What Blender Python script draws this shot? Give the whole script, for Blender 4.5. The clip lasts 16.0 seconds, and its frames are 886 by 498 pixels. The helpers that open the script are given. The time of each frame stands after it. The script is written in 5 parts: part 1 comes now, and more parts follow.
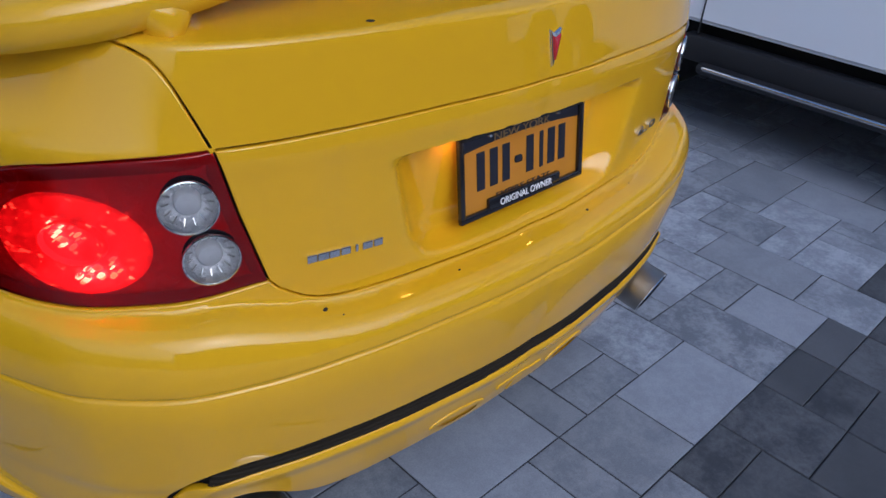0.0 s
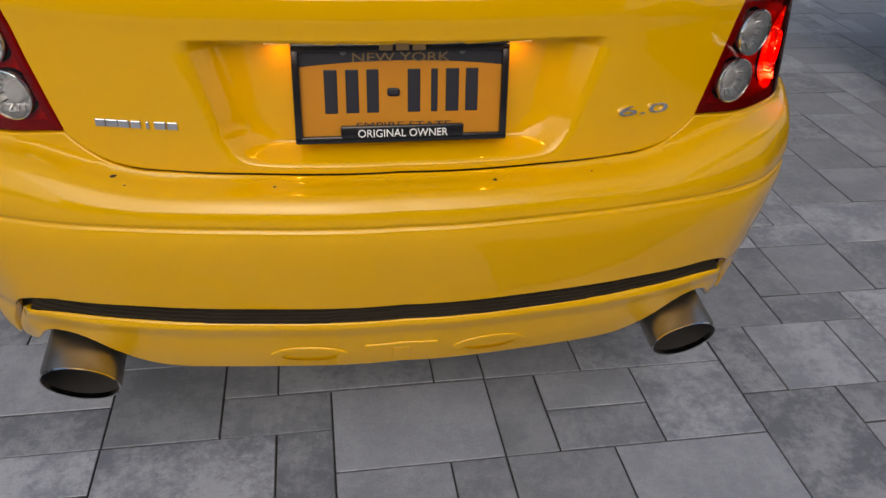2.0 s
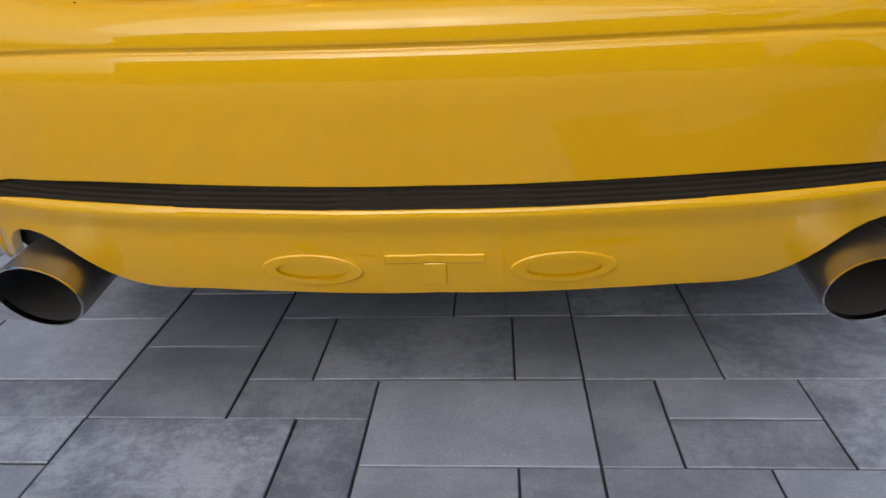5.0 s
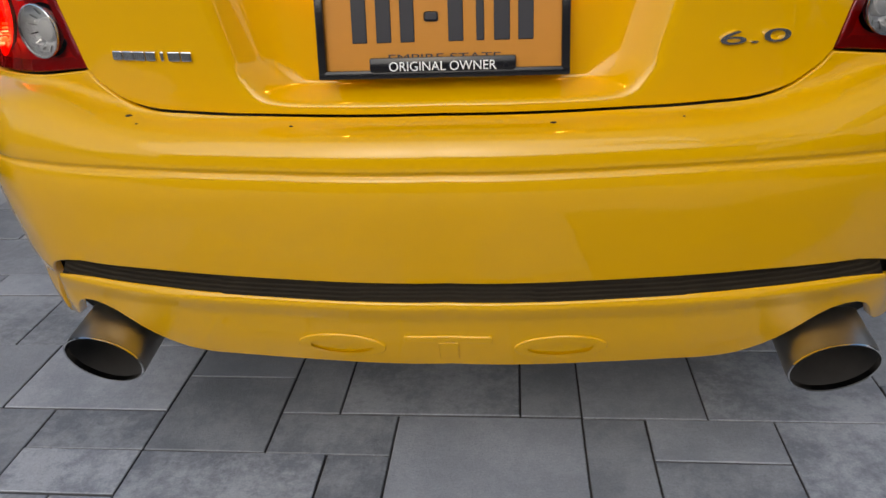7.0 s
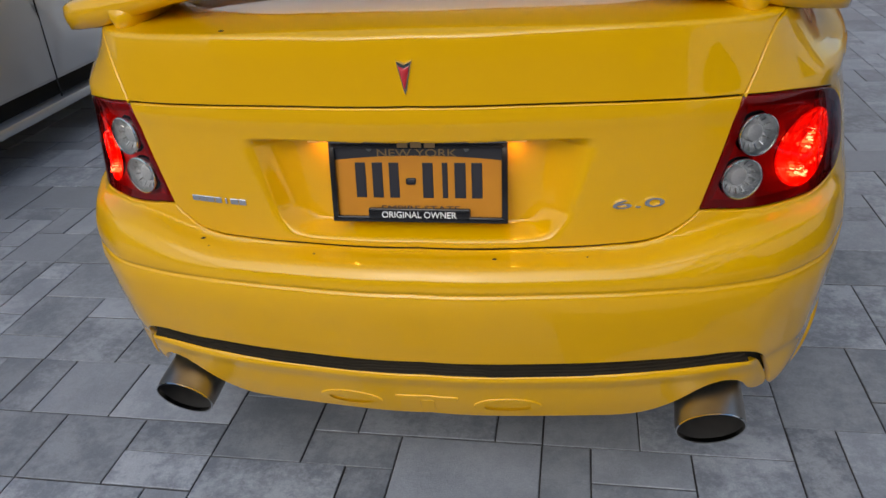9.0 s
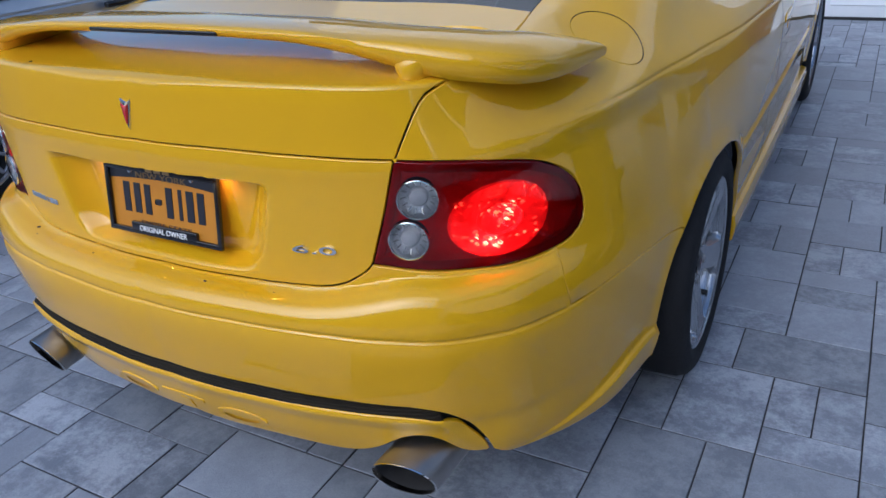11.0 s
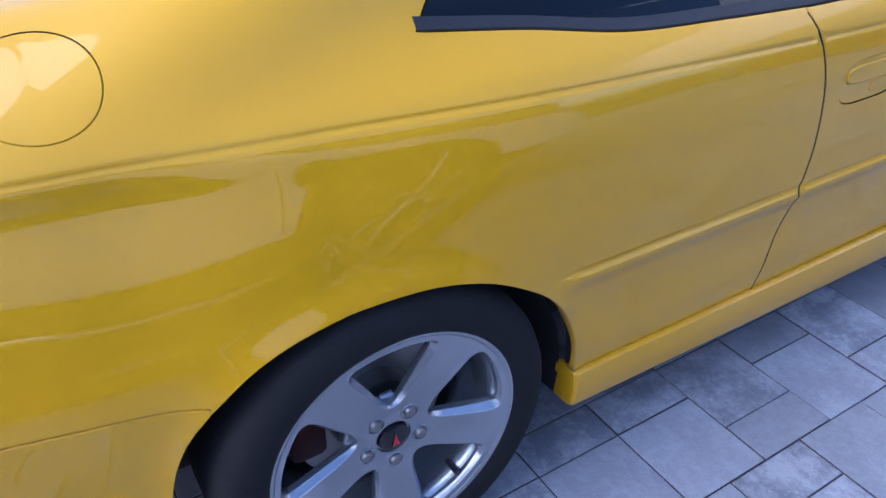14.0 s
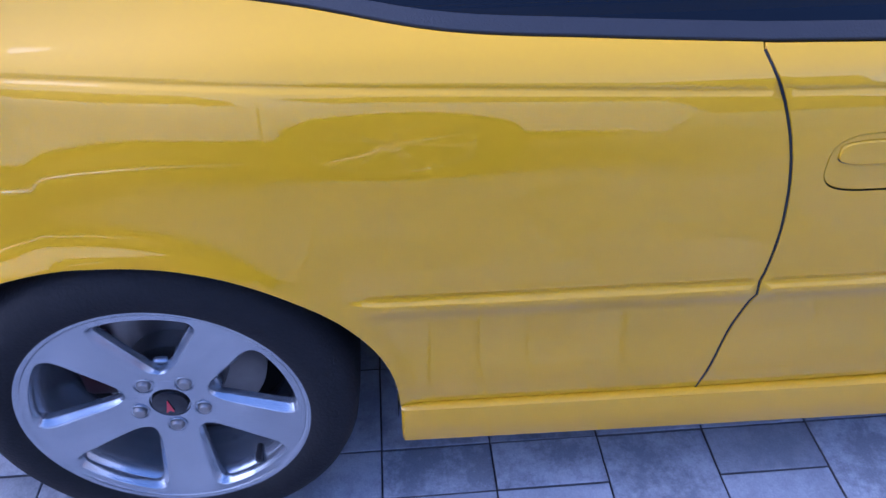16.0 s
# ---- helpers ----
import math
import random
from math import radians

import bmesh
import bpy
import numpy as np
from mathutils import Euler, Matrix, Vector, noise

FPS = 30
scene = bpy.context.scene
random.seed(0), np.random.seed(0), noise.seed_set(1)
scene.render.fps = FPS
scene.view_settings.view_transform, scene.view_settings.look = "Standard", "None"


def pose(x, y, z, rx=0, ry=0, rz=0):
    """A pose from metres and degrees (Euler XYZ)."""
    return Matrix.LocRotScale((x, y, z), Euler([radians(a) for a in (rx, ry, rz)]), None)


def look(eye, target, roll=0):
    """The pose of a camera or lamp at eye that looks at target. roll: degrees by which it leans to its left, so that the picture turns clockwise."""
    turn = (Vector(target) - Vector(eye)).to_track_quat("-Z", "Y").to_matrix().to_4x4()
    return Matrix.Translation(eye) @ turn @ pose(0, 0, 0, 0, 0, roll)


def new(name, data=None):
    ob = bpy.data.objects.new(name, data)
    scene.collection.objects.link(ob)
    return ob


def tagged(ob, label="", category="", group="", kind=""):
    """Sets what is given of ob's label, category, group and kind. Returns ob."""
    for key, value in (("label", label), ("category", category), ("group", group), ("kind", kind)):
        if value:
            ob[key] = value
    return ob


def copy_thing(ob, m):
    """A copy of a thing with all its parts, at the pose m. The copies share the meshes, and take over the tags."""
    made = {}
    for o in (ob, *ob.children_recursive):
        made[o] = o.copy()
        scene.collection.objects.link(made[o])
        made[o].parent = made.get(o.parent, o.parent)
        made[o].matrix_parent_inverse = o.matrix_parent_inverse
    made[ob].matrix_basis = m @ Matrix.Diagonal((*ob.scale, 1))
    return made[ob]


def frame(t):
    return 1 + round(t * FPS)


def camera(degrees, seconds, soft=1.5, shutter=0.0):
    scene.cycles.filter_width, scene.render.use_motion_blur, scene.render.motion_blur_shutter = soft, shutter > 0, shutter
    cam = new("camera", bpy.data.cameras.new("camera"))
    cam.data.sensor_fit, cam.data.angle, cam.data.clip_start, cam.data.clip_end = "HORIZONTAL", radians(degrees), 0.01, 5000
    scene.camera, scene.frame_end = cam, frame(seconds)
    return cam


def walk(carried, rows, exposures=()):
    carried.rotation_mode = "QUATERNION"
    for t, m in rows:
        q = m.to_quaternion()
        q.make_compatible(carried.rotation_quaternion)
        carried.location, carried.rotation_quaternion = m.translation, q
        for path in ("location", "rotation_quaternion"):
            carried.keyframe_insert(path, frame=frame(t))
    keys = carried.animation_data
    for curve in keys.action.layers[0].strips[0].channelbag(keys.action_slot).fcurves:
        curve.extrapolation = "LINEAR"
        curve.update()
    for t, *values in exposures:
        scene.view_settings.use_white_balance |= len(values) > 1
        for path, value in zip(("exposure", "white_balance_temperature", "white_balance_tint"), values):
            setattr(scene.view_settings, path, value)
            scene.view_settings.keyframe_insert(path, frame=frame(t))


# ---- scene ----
cam = camera(59.9, 16.0)
PATH = [
    (0, (-0.95, -0.7, 1.278), (0.302, 0.455, 0.229), 5.3),
    (0.5, (-0.795, -0.93, 1.261), (0.188, 0.421, 0.162), 5.4),
    (1, (-0.587, -1.029, 1.225), (0.152, 0.46, 0.112), 5.0),
    (1.5, (-0.345, -1.058, 1.209), (0.161, 0.526, 0.098), 4.1),
    (2, (-0.124, -1.055, 1.177), (0.181, 0.588, 0.079), 2.8),
    (2.5, (0.005, -0.982, 1.084), (0.124, 0.697, 0.003), 0.8),
    (3, (0.094, -0.961, 0.94), (0.086, 0.761, -0.078), -1.1),
    (3.5, (0.108, -0.925, 0.778), (0.023, 0.864, -0.112), -2.7),
    (4, (0.066, -0.913, 0.673), (-0.048, 0.938, -0.077), -2.6),
    (6.5, (0.097, -0.932, 0.744), (-0.083, 0.9, -0.036), -2.7),
    (7, (0.094, -0.966, 0.898), (-0.096, 0.826, 0.031), -2.8),
    (7.5, (0.133, -1.064, 1.085), (-0.059, 0.69, 0.145), -3.0),
    (8, (0.112, -1.216, 1.194), (-0.087, 0.52, 0.22), -3.1),
    (10.5, (0.961, -1.12, 1.305), (0.201, 0.517, 0.444), -4.6),
    (11, (1.217, -0.954, 1.312), (0.309, 0.591, 0.426), -4.3),
    (11.5, (1.363, -0.703, 1.31), (0.325, 0.736, 0.386), -4.0),
    (12, (1.531, -0.45, 1.297), (0.379, 0.887, 0.357), -4.1),
    (12.5, (1.645, -0.211, 1.323), (0.427, 1.037, 0.345), -3.4),
    (13, (1.62, 0.069, 1.344), (0.349, 1.222, 0.317), -1.9),
    (13.5, (1.678, 0.314, 1.325), (0.321, 1.347, 0.28), -1.8),
    (14, (1.715, 0.56, 1.323), (0.299, 1.428, 0.209), -0.3),
    (14.5, (1.706, 0.774, 1.305), (0.272, 1.475, 0.1), 1.8),
    (15, (1.744, 0.972, 1.288), (0.271, 1.458, 0.025), 1.5),
    (15.5, (1.767, 1.212, 1.302), (0.255, 1.466, 0.017), 0.4),
    (16, (1.754, 1.361, 1.319), (0.203, 1.478, 0.061), -0.4),
]
EXPOSURES = [(0, -0.10, 5350, 12), (0.5, -0.03, 6100, 10), (1, 0.0, 7100, 10), (2, 0.0, 7400, 10), (3.5, 0.15, 7700, 11), (4, 0.18, 7300, 11), (6.5, 0.24, 6300, 6), (7, 0.08, 7000, 7), (8, 0.08, 7000, 5), (10.5, 0.12, 5500, 8), (11, 0.18, 5300, 9), (12, 0.60, 5900, 10), (12.5, 0.75, 5700, 12), (13.5, 1.05, 4900, 14), (14.0, 1.2, 5000, 21), (14.5, 1.34, 6100, 23), (15.2, 1.4, 6300, 23), (16, 1.52, 4700, 31)]
walk(cam, [(t, look(eye, target, roll)) for t, eye, target, roll in PATH], EXPOSURES)

# ---- sky and sun: a dull late afternoon ----
world = bpy.data.worlds.new("sky")
scene.world = world
world.use_nodes = True
wn, wl = world.node_tree.nodes, world.node_tree.links
sky = wn.new("ShaderNodeTexSky")
sky.sky_type, sky.sun_disc = "NISHITA", False
sky.sun_elevation, sky.sun_rotation = radians(37), radians(192)
sky.dust_density, sky.ozone_density = 2.4, 2.2
wl.new(sky.outputs[0], wn["Background"].inputs[0])
wn["Background"].inputs[1].default_value = 0.165
sun = new("sun", bpy.data.lights.new("sun", "SUN"))
sun.data.energy, sun.data.angle, sun.data.color = 1.15, radians(70), (1.0, 0.97, 0.93)
sun.matrix_world = look((-1.9, -9.0, 7.0), (0, 0, 0))

# ---- materials ----
def material(name, base=(0.5, 0.5, 0.5), rough=0.5, metal=0.0, coat=0.0, spread=0.0, scale=8.0, fine=0.0, bump=0.0, bump_scale=60.0,
             island=0.0, spec=0.5, coat_rough=0.03, rough_spread=0.0, per_island=False, placed=False):
    """A principled surface. spread: how far two sizes of noise lighten and darken the colour; island: how far single pieces differ."""
    m = bpy.data.materials.new(name)
    m.use_nodes = True
    n, l = m.node_tree.nodes, m.node_tree.links
    b = n["Principled BSDF"]
    b.inputs["Base Color"].default_value = (*base, 1)
    b.inputs["Roughness"].default_value, b.inputs["Metallic"].default_value = rough, metal
    b.inputs["Coat Weight"].default_value, b.inputs["Coat Roughness"].default_value = coat, coat_rough
    b.inputs["Specular IOR Level"].default_value = spec
    b.inputs["Coat IOR"].default_value = 1.54
    where = n.new("ShaderNodeNewGeometry") if placed else n.new("ShaderNodeTexCoord")
    spot = where.outputs["Position"] if placed else where.outputs["Object"]
    if spread or island or fine:
        big, small = n.new("ShaderNodeTexNoise"), n.new("ShaderNodeTexNoise")
        for t, sc in ((big, scale), (small, scale * 9)):
            t.inputs["Scale"].default_value, t.inputs["Detail"].default_value = sc, 5
            l.new(spot, t.inputs["Vector"])
        value = n.new("ShaderNodeMath")
        value.operation = "MULTIPLY_ADD"
        l.new(big.outputs[0], value.inputs[0])
        value.inputs[1].default_value, value.inputs[2].default_value = 2 * spread, 1 - spread
        grain = n.new("ShaderNodeMath")
        grain.operation = "MULTIPLY_ADD"
        l.new(small.outputs[0], grain.inputs[0])
        grain.inputs[1].default_value, grain.inputs[2].default_value = 2 * fine, 1 - fine
        both = n.new("ShaderNodeMath")
        both.operation = "MULTIPLY"
        l.new(value.outputs[0], both.inputs[0]), l.new(grain.outputs[0], both.inputs[1])
        hsv = n.new("ShaderNodeHueSaturation")
        hsv.inputs["Color"].default_value = (*base, 1)
        last = both
        if island:
            info = n.new("ShaderNodeNewGeometry" if per_island else "ShaderNodeObjectInfo")
            own = n.new("ShaderNodeMath")
            own.operation = "MULTIPLY_ADD"
            l.new(info.outputs["Random Per Island" if per_island else "Random"], own.inputs[0])
            own.inputs[1].default_value, own.inputs[2].default_value = 2 * island, 1 - island
            last = n.new("ShaderNodeMath")
            last.operation = "MULTIPLY"
            l.new(both.outputs[0], last.inputs[0]), l.new(own.outputs[0], last.inputs[1])
        l.new(last.outputs[0], hsv.inputs["Value"])
        l.new(hsv.outputs[0], b.inputs["Base Color"])
        if rough_spread:
            rr = n.new("ShaderNodeMath")
            rr.operation = "MULTIPLY_ADD"
            l.new(big.outputs[0], rr.inputs[0])
            rr.inputs[1].default_value, rr.inputs[2].default_value = 2 * rough_spread, rough - rough_spread
            l.new(rr.outputs[0], b.inputs["Roughness"])
    if bump:
        tex, bn = n.new("ShaderNodeTexNoise"), n.new("ShaderNodeBump")
        tex.inputs["Scale"].default_value, tex.inputs["Detail"].default_value = bump_scale, 6
        l.new(spot, tex.inputs["Vector"])
        bn.inputs["Strength"].default_value, bn.inputs["Distance"].default_value = bump, 0.01
        l.new(tex.outputs[0], bn.inputs["Height"])
        l.new(bn.outputs[0], b.inputs["Normal"])
    return m


def clear(name, tint, gloss=0.02):
    """A thin clear or coloured pane: tinted straight through, glossy by Fresnel."""
    m = bpy.data.materials.new(name)
    m.use_nodes = True
    n, l = m.node_tree.nodes, m.node_tree.links
    n.remove(n["Principled BSDF"])
    t, g, mix, fr = n.new("ShaderNodeBsdfTransparent"), n.new("ShaderNodeBsdfGlossy"), n.new("ShaderNodeMixShader"), n.new("ShaderNodeFresnel")
    t.inputs[0].default_value = (*tint, 1)
    g.inputs["Roughness"].default_value = gloss
    fr.inputs[0].default_value = 1.5
    l.new(fr.outputs[0], mix.inputs[0]), l.new(t.outputs[0], mix.inputs[1]), l.new(g.outputs[0], mix.inputs[2])
    l.new(mix.outputs[0], n["Material Output"].inputs[0])
    return m


def lit(name, colour, strength):
    m = bpy.data.materials.new(name)
    m.use_nodes = True
    b = m.node_tree.nodes["Principled BSDF"]
    b.inputs["Base Color"].default_value = (*colour, 1)
    b.inputs["Emission Color"].default_value, b.inputs["Emission Strength"].default_value = (*colour, 1), strength
    return m


YELLOW = material("yellow_paint", (0.68, 0.366, 0.001), rough=0.38, coat=1.0, spread=0.03, scale=1.5, fine=0.02, spec=0.05, coat_rough=0.03)
BLACK = material("black_plastic", (0.018, 0.018, 0.02), rough=0.55, bump=0.15, bump_scale=300)
GLOSSBLACK = material("gloss_black_plastic", (0.012, 0.012, 0.014), rough=0.16, spread=0.2, scale=20)
DARK = material("underside_black", (0.012, 0.012, 0.012), rough=0.9)
RUBBER = material("tyre_rubber", (0.011, 0.011, 0.012), rough=0.82, spec=0.3, spread=0.25, scale=25, bump=0.2, bump_scale=150)
ALLOY = material("painted_alloy", (0.38, 0.40, 0.43), rough=0.25, metal=0.75, coat=0.25, spread=0.08, scale=15, fine=0.03)
STEEL = material("brake_steel", (0.30, 0.29, 0.28), rough=0.4, metal=0.9, spread=0.2, scale=30)
TIPSTEEL = material("dull_exhaust_steel", (0.40, 0.38, 0.35), rough=0.38, metal=1.0, spread=0.15, scale=25)
CHROME = material("chrome", (0.75, 0.74, 0.72), rough=0.1, metal=1.0, spread=0.06, scale=30)
SOOT = material("sooty_steel", (0.03, 0.028, 0.027), rough=0.7, spread=0.3, scale=40)
CALIPER = material("red_caliper", (0.05, 0.011, 0.010), rough=0.45)
GLASS = clear("tinted_glass", (0.10, 0.11, 0.12))
REDLENS = clear("red_lens", (0.97, 0.11, 0.11))
CLEARLENS = clear("clear_lens", (0.92, 0.92, 0.92))
REDBACK = material("red_reflector", (0.55, 0.03, 0.03), rough=0.18, metal=0.5, bump=0.6, bump_scale=90)
WHITE = material("white_paint", (0.83, 0.84, 0.86), rough=0.35, coat=0.8, spread=0.03, scale=1)
GREY = material("silver_paint", (0.42, 0.44, 0.47), rough=0.3, metal=0.6, coat=1.0, spread=0.03, scale=1)
def grille_material():
    """Dull black plastic with fine level ribs."""
    m = material("black_ribbed_plastic", (0.020, 0.0155, 0.010), rough=0.8, spec=0.15, spread=0.3, scale=30, fine=0.2)
    n, l = m.node_tree.nodes, m.node_tree.links
    b, tc, wave, bump = n["Principled BSDF"], n.new("ShaderNodeTexCoord"), n.new("ShaderNodeTexWave"), n.new("ShaderNodeBump")
    wave.bands_direction = "Z"
    wave.inputs["Scale"].default_value, wave.inputs["Distortion"].default_value = 48.0, 0.6
    l.new(tc.outputs["Object"], wave.inputs["Vector"])
    bump.inputs["Strength"].default_value, bump.inputs["Distance"].default_value = 0.5, 0.002
    l.new(wave.outputs[1], bump.inputs["Height"])
    l.new(bump.outputs[0], b.inputs["Normal"])
    return m


GRILLE = grille_material()
def stone(name, light, dark, per_island=False):
    """Weathered concrete: pale and dark blotches in two sizes, fine grain, each slab of its own shade."""
    m = bpy.data.materials.new(name)
    m.use_nodes = True
    n, l = m.node_tree.nodes, m.node_tree.links
    b = n["Principled BSDF"]
    geo, info = n.new("ShaderNodeNewGeometry"), n.new("ShaderNodeObjectInfo")
    own = geo.outputs["Random Per Island"] if per_island else info.outputs["Random"]

    def maths(kind, a, c=None, add=None):
        x = n.new("ShaderNodeMath")
        x.operation = kind
        for k, v in enumerate((a, c, add)):
            if v is None:
                continue
            if isinstance(v, (int, float)):
                x.inputs[k].default_value = v
            else:
                l.new(v, x.inputs[k])
        return x.outputs[0]

    shift = n.new("ShaderNodeCombineXYZ")
    l.new(maths("MULTIPLY", own, 37.0), shift.inputs[0]), l.new(maths("MULTIPLY", own, 91.0), shift.inputs[1])
    move = n.new("ShaderNodeVectorMath")
    l.new(geo.outputs["Position"], move.inputs[0]), l.new(shift.outputs[0], move.inputs[1])

    def noise_at(scale, detail, rough=0.6):
        t = n.new("ShaderNodeTexNoise")
        t.inputs["Scale"].default_value, t.inputs["Detail"].default_value, t.inputs["Roughness"].default_value = scale, detail, rough
        l.new(move.outputs[0], t.inputs["Vector"])
        return t.outputs[0]

    blotch, patch, grain = noise_at(7.5, 6, 0.7), noise_at(48, 6, 0.75), noise_at(260, 3)
    fac = maths("ADD", maths("MULTIPLY", blotch, 0.62), maths("MULTIPLY", patch, 0.38))
    ramp = n.new("ShaderNodeMapRange")
    ramp.inputs["From Min"].default_value, ramp.inputs["From Max"].default_value = 0.44, 0.57
    l.new(fac, ramp.inputs["Value"])
    mix = n.new("ShaderNodeMix")
    mix.data_type = "RGBA"
    mix.inputs[6].default_value, mix.inputs[7].default_value = (*dark, 1), (*light, 1)
    amp = maths("MULTIPLY_ADD", maths("FRACT", maths("MULTIPLY", own, 7.31)), 0.8, 0.25)
    l.new(maths("MULTIPLY_ADD", maths("SUBTRACT", ramp.outputs["Result"], 0.5), amp, 0.5), mix.inputs[0])
    hsv = n.new("ShaderNodeHueSaturation")
    l.new(mix.outputs[2], hsv.inputs["Color"])
    l.new(maths("MULTIPLY", maths("MULTIPLY_ADD", own, 0.40, 0.78), maths("MULTIPLY_ADD", grain, 0.5, 0.75)), hsv.inputs["Value"])
    l.new(hsv.outputs[0], b.inputs["Base Color"])
    l.new(maths("MULTIPLY_ADD", ramp.outputs["Result"], 0.22, 0.52), b.inputs["Roughness"])
    bump = n.new("ShaderNodeBump")
    bump.inputs["Strength"].default_value, bump.inputs["Distance"].default_value = 0.35, 0.006
    l.new(maths("ADD", maths("MULTIPLY", patch, 0.8), maths("MULTIPLY", grain, 0.35)), bump.inputs["Height"])
    l.new(bump.outputs[0], b.inputs["Normal"])
    return m


PAVER = stone("concrete_paver", (0.345, 0.365, 0.405), (0.168, 0.182, 0.214))
PAVERFAR = stone("concrete_paver_far", (0.345, 0.365, 0.405), (0.168, 0.182, 0.214), True)
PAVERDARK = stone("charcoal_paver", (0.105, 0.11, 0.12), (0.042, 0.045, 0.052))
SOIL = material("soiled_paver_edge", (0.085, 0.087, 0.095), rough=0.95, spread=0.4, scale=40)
JOINT = material("jointing_sand", (0.05, 0.049, 0.048), rough=0.95, spread=0.3, scale=30)
PLATE = material("gold_plate", (0.50, 0.20, 0.010), rough=0.4, spread=0.08, scale=25, coat=0.2)
NAVY = material("dark_blue_ink", (0.012, 0.013, 0.022), rough=0.45)
LETTER = material("white_ink", (0.8, 0.8, 0.8), rough=0.5)
BADGERED = material("red_enamel", (0.5, 0.02, 0.03), rough=0.2, coat=0.8)
DIRT = material("dirt_speck", (0.02, 0.012, 0.008), rough=0.9)

# ---- helpers for meshes ----
def mesh_of(name, verts, faces, mat, parent=None, label="", smooth=True, normals=None, world=None):
    me = bpy.data.meshes.new(name)
    me.from_pydata([tuple(v) for v in verts], [], [tuple(f) for f in faces])
    me.materials.append(mat)
    me.update()
    if smooth:
        me.polygons.foreach_set("use_smooth", np.ones(len(me.polygons), bool))
        if normals is not None:
            me.normals_split_custom_set_from_vertices([tuple(v) for v in normals])
    ob = new(name, me)
    if parent:
        ob.parent = parent
    if label:
        tagged(ob, label)
    if world is not None:
        ob.matrix_basis = world
    return ob


def part(name, bm, mat, parent=None, label="", smooth=None):
    """Links a bmesh as one mesh object under a thing or a part. smooth: the angle in degrees below which edges shade softly."""
    me = bpy.data.meshes.new(name)
    if smooth:
        for f in bm.faces:
            f.smooth = True
        for e in bm.edges:
            if len(e.link_faces) == 2 and e.calc_face_angle(0) > radians(smooth):
                e.smooth = False
    bm.to_mesh(me)
    bm.free()
    for mm in (mat if isinstance(mat, (list, tuple)) else [mat]):
        me.materials.append(mm)
    ob = new(name, me)
    if parent:
        ob.parent = parent
    if label:
        tagged(ob, label)
    return ob


def box_bm(sx, sy, sz, at=(0, 0, 0), bevel=0.0, seg=2, bm=None, turn=None):
    """A box with softened edges, added to bm."""
    one = bmesh.new()
    bmesh.ops.create_cube(one, size=1.0)
    bmesh.ops.scale(one, vec=(sx, sy, sz), verts=one.verts)
    if bevel:
        bmesh.ops.bevel(one, geom=list(one.edges), offset=bevel, segments=seg, affect="EDGES", profile=0.5)
    bmesh.ops.transform(one, matrix=Matrix.Translation(at) @ (turn or Matrix()), verts=one.verts)
    if bm is None:
        return one
    me = bpy.data.meshes.new("piece")
    one.to_mesh(me)
    one.free()
    bm.from_mesh(me)
    bpy.data.meshes.remove(me)
    return bm


def lathe_bm(profile, n=48, axis="X", bm=None, at=(0, 0, 0), close=False):
    """Turns (along, radius) pairs round an axis."""
    bm = bm or bmesh.new()
    rings = []
    for a, r in profile:
        ring = []
        for k in range(n):
            c, s = math.cos(2 * math.pi * k / n), math.sin(2 * math.pi * k / n)
            p = {"X": (a, r * c, r * s), "Y": (r * c, a, r * s), "Z": (r * c, r * s, a)}[axis]
            ring.append(bm.verts.new(Vector(at) + Vector(p)))
        rings.append(ring)
    pairs = list(zip(rings, rings[1:])) + ([(rings[-1], rings[0])] if close else [])
    for p, q in pairs:
        for k in range(n):
            bm.faces.new((p[k], p[(k + 1) % n], q[(k + 1) % n], q[k]))
    bmesh.ops.recalc_face_normals(bm, faces=bm.faces)
    return bm


# ---- the shape of the yellow car: one closed surface, body(p) = 0, from which its panels are cut ----
def smooth(a, b, t):
    t = np.clip((t - a) / (b - a), 0, 1)
    return t * t * (3 - 2 * t)


def spline(xs, ys):
    """A smooth curve through points, without overshoot."""
    xs, ys = np.array(xs, float), np.array(ys, float)
    h, d = np.diff(xs), np.diff(ys) / np.diff(xs)
    m = np.zeros(len(xs))
    m[0], m[-1] = d[0], d[-1]
    for i in range(1, len(xs) - 1):
        if d[i - 1] * d[i] > 0:
            w1, w2 = 2 * h[i] + h[i - 1], h[i] + 2 * h[i - 1]
            m[i] = (w1 + w2) / (w1 / d[i - 1] + w2 / d[i])

    def at(x):
        x = np.clip(x, xs[0], xs[-1])
        i = np.clip(np.searchsorted(xs, x) - 1, 0, len(xs) - 2)
        t = (x - xs[i]) / h[i]
        return ys[i] * (1 + 2 * t) * (1 - t) ** 2 + h[i] * m[i] * t * (1 - t) ** 2 + ys[i + 1] * t * t * (3 - 2 * t) + h[i] * m[i + 1] * t * t * (t - 1)

    return at


def smax(a, b, k):
    h = np.clip(k - np.abs(a - b), 0, None) / k
    return np.maximum(a, b) + h * h * k / 4


def smin(a, b, k):
    return -smax(-a, -b, k)


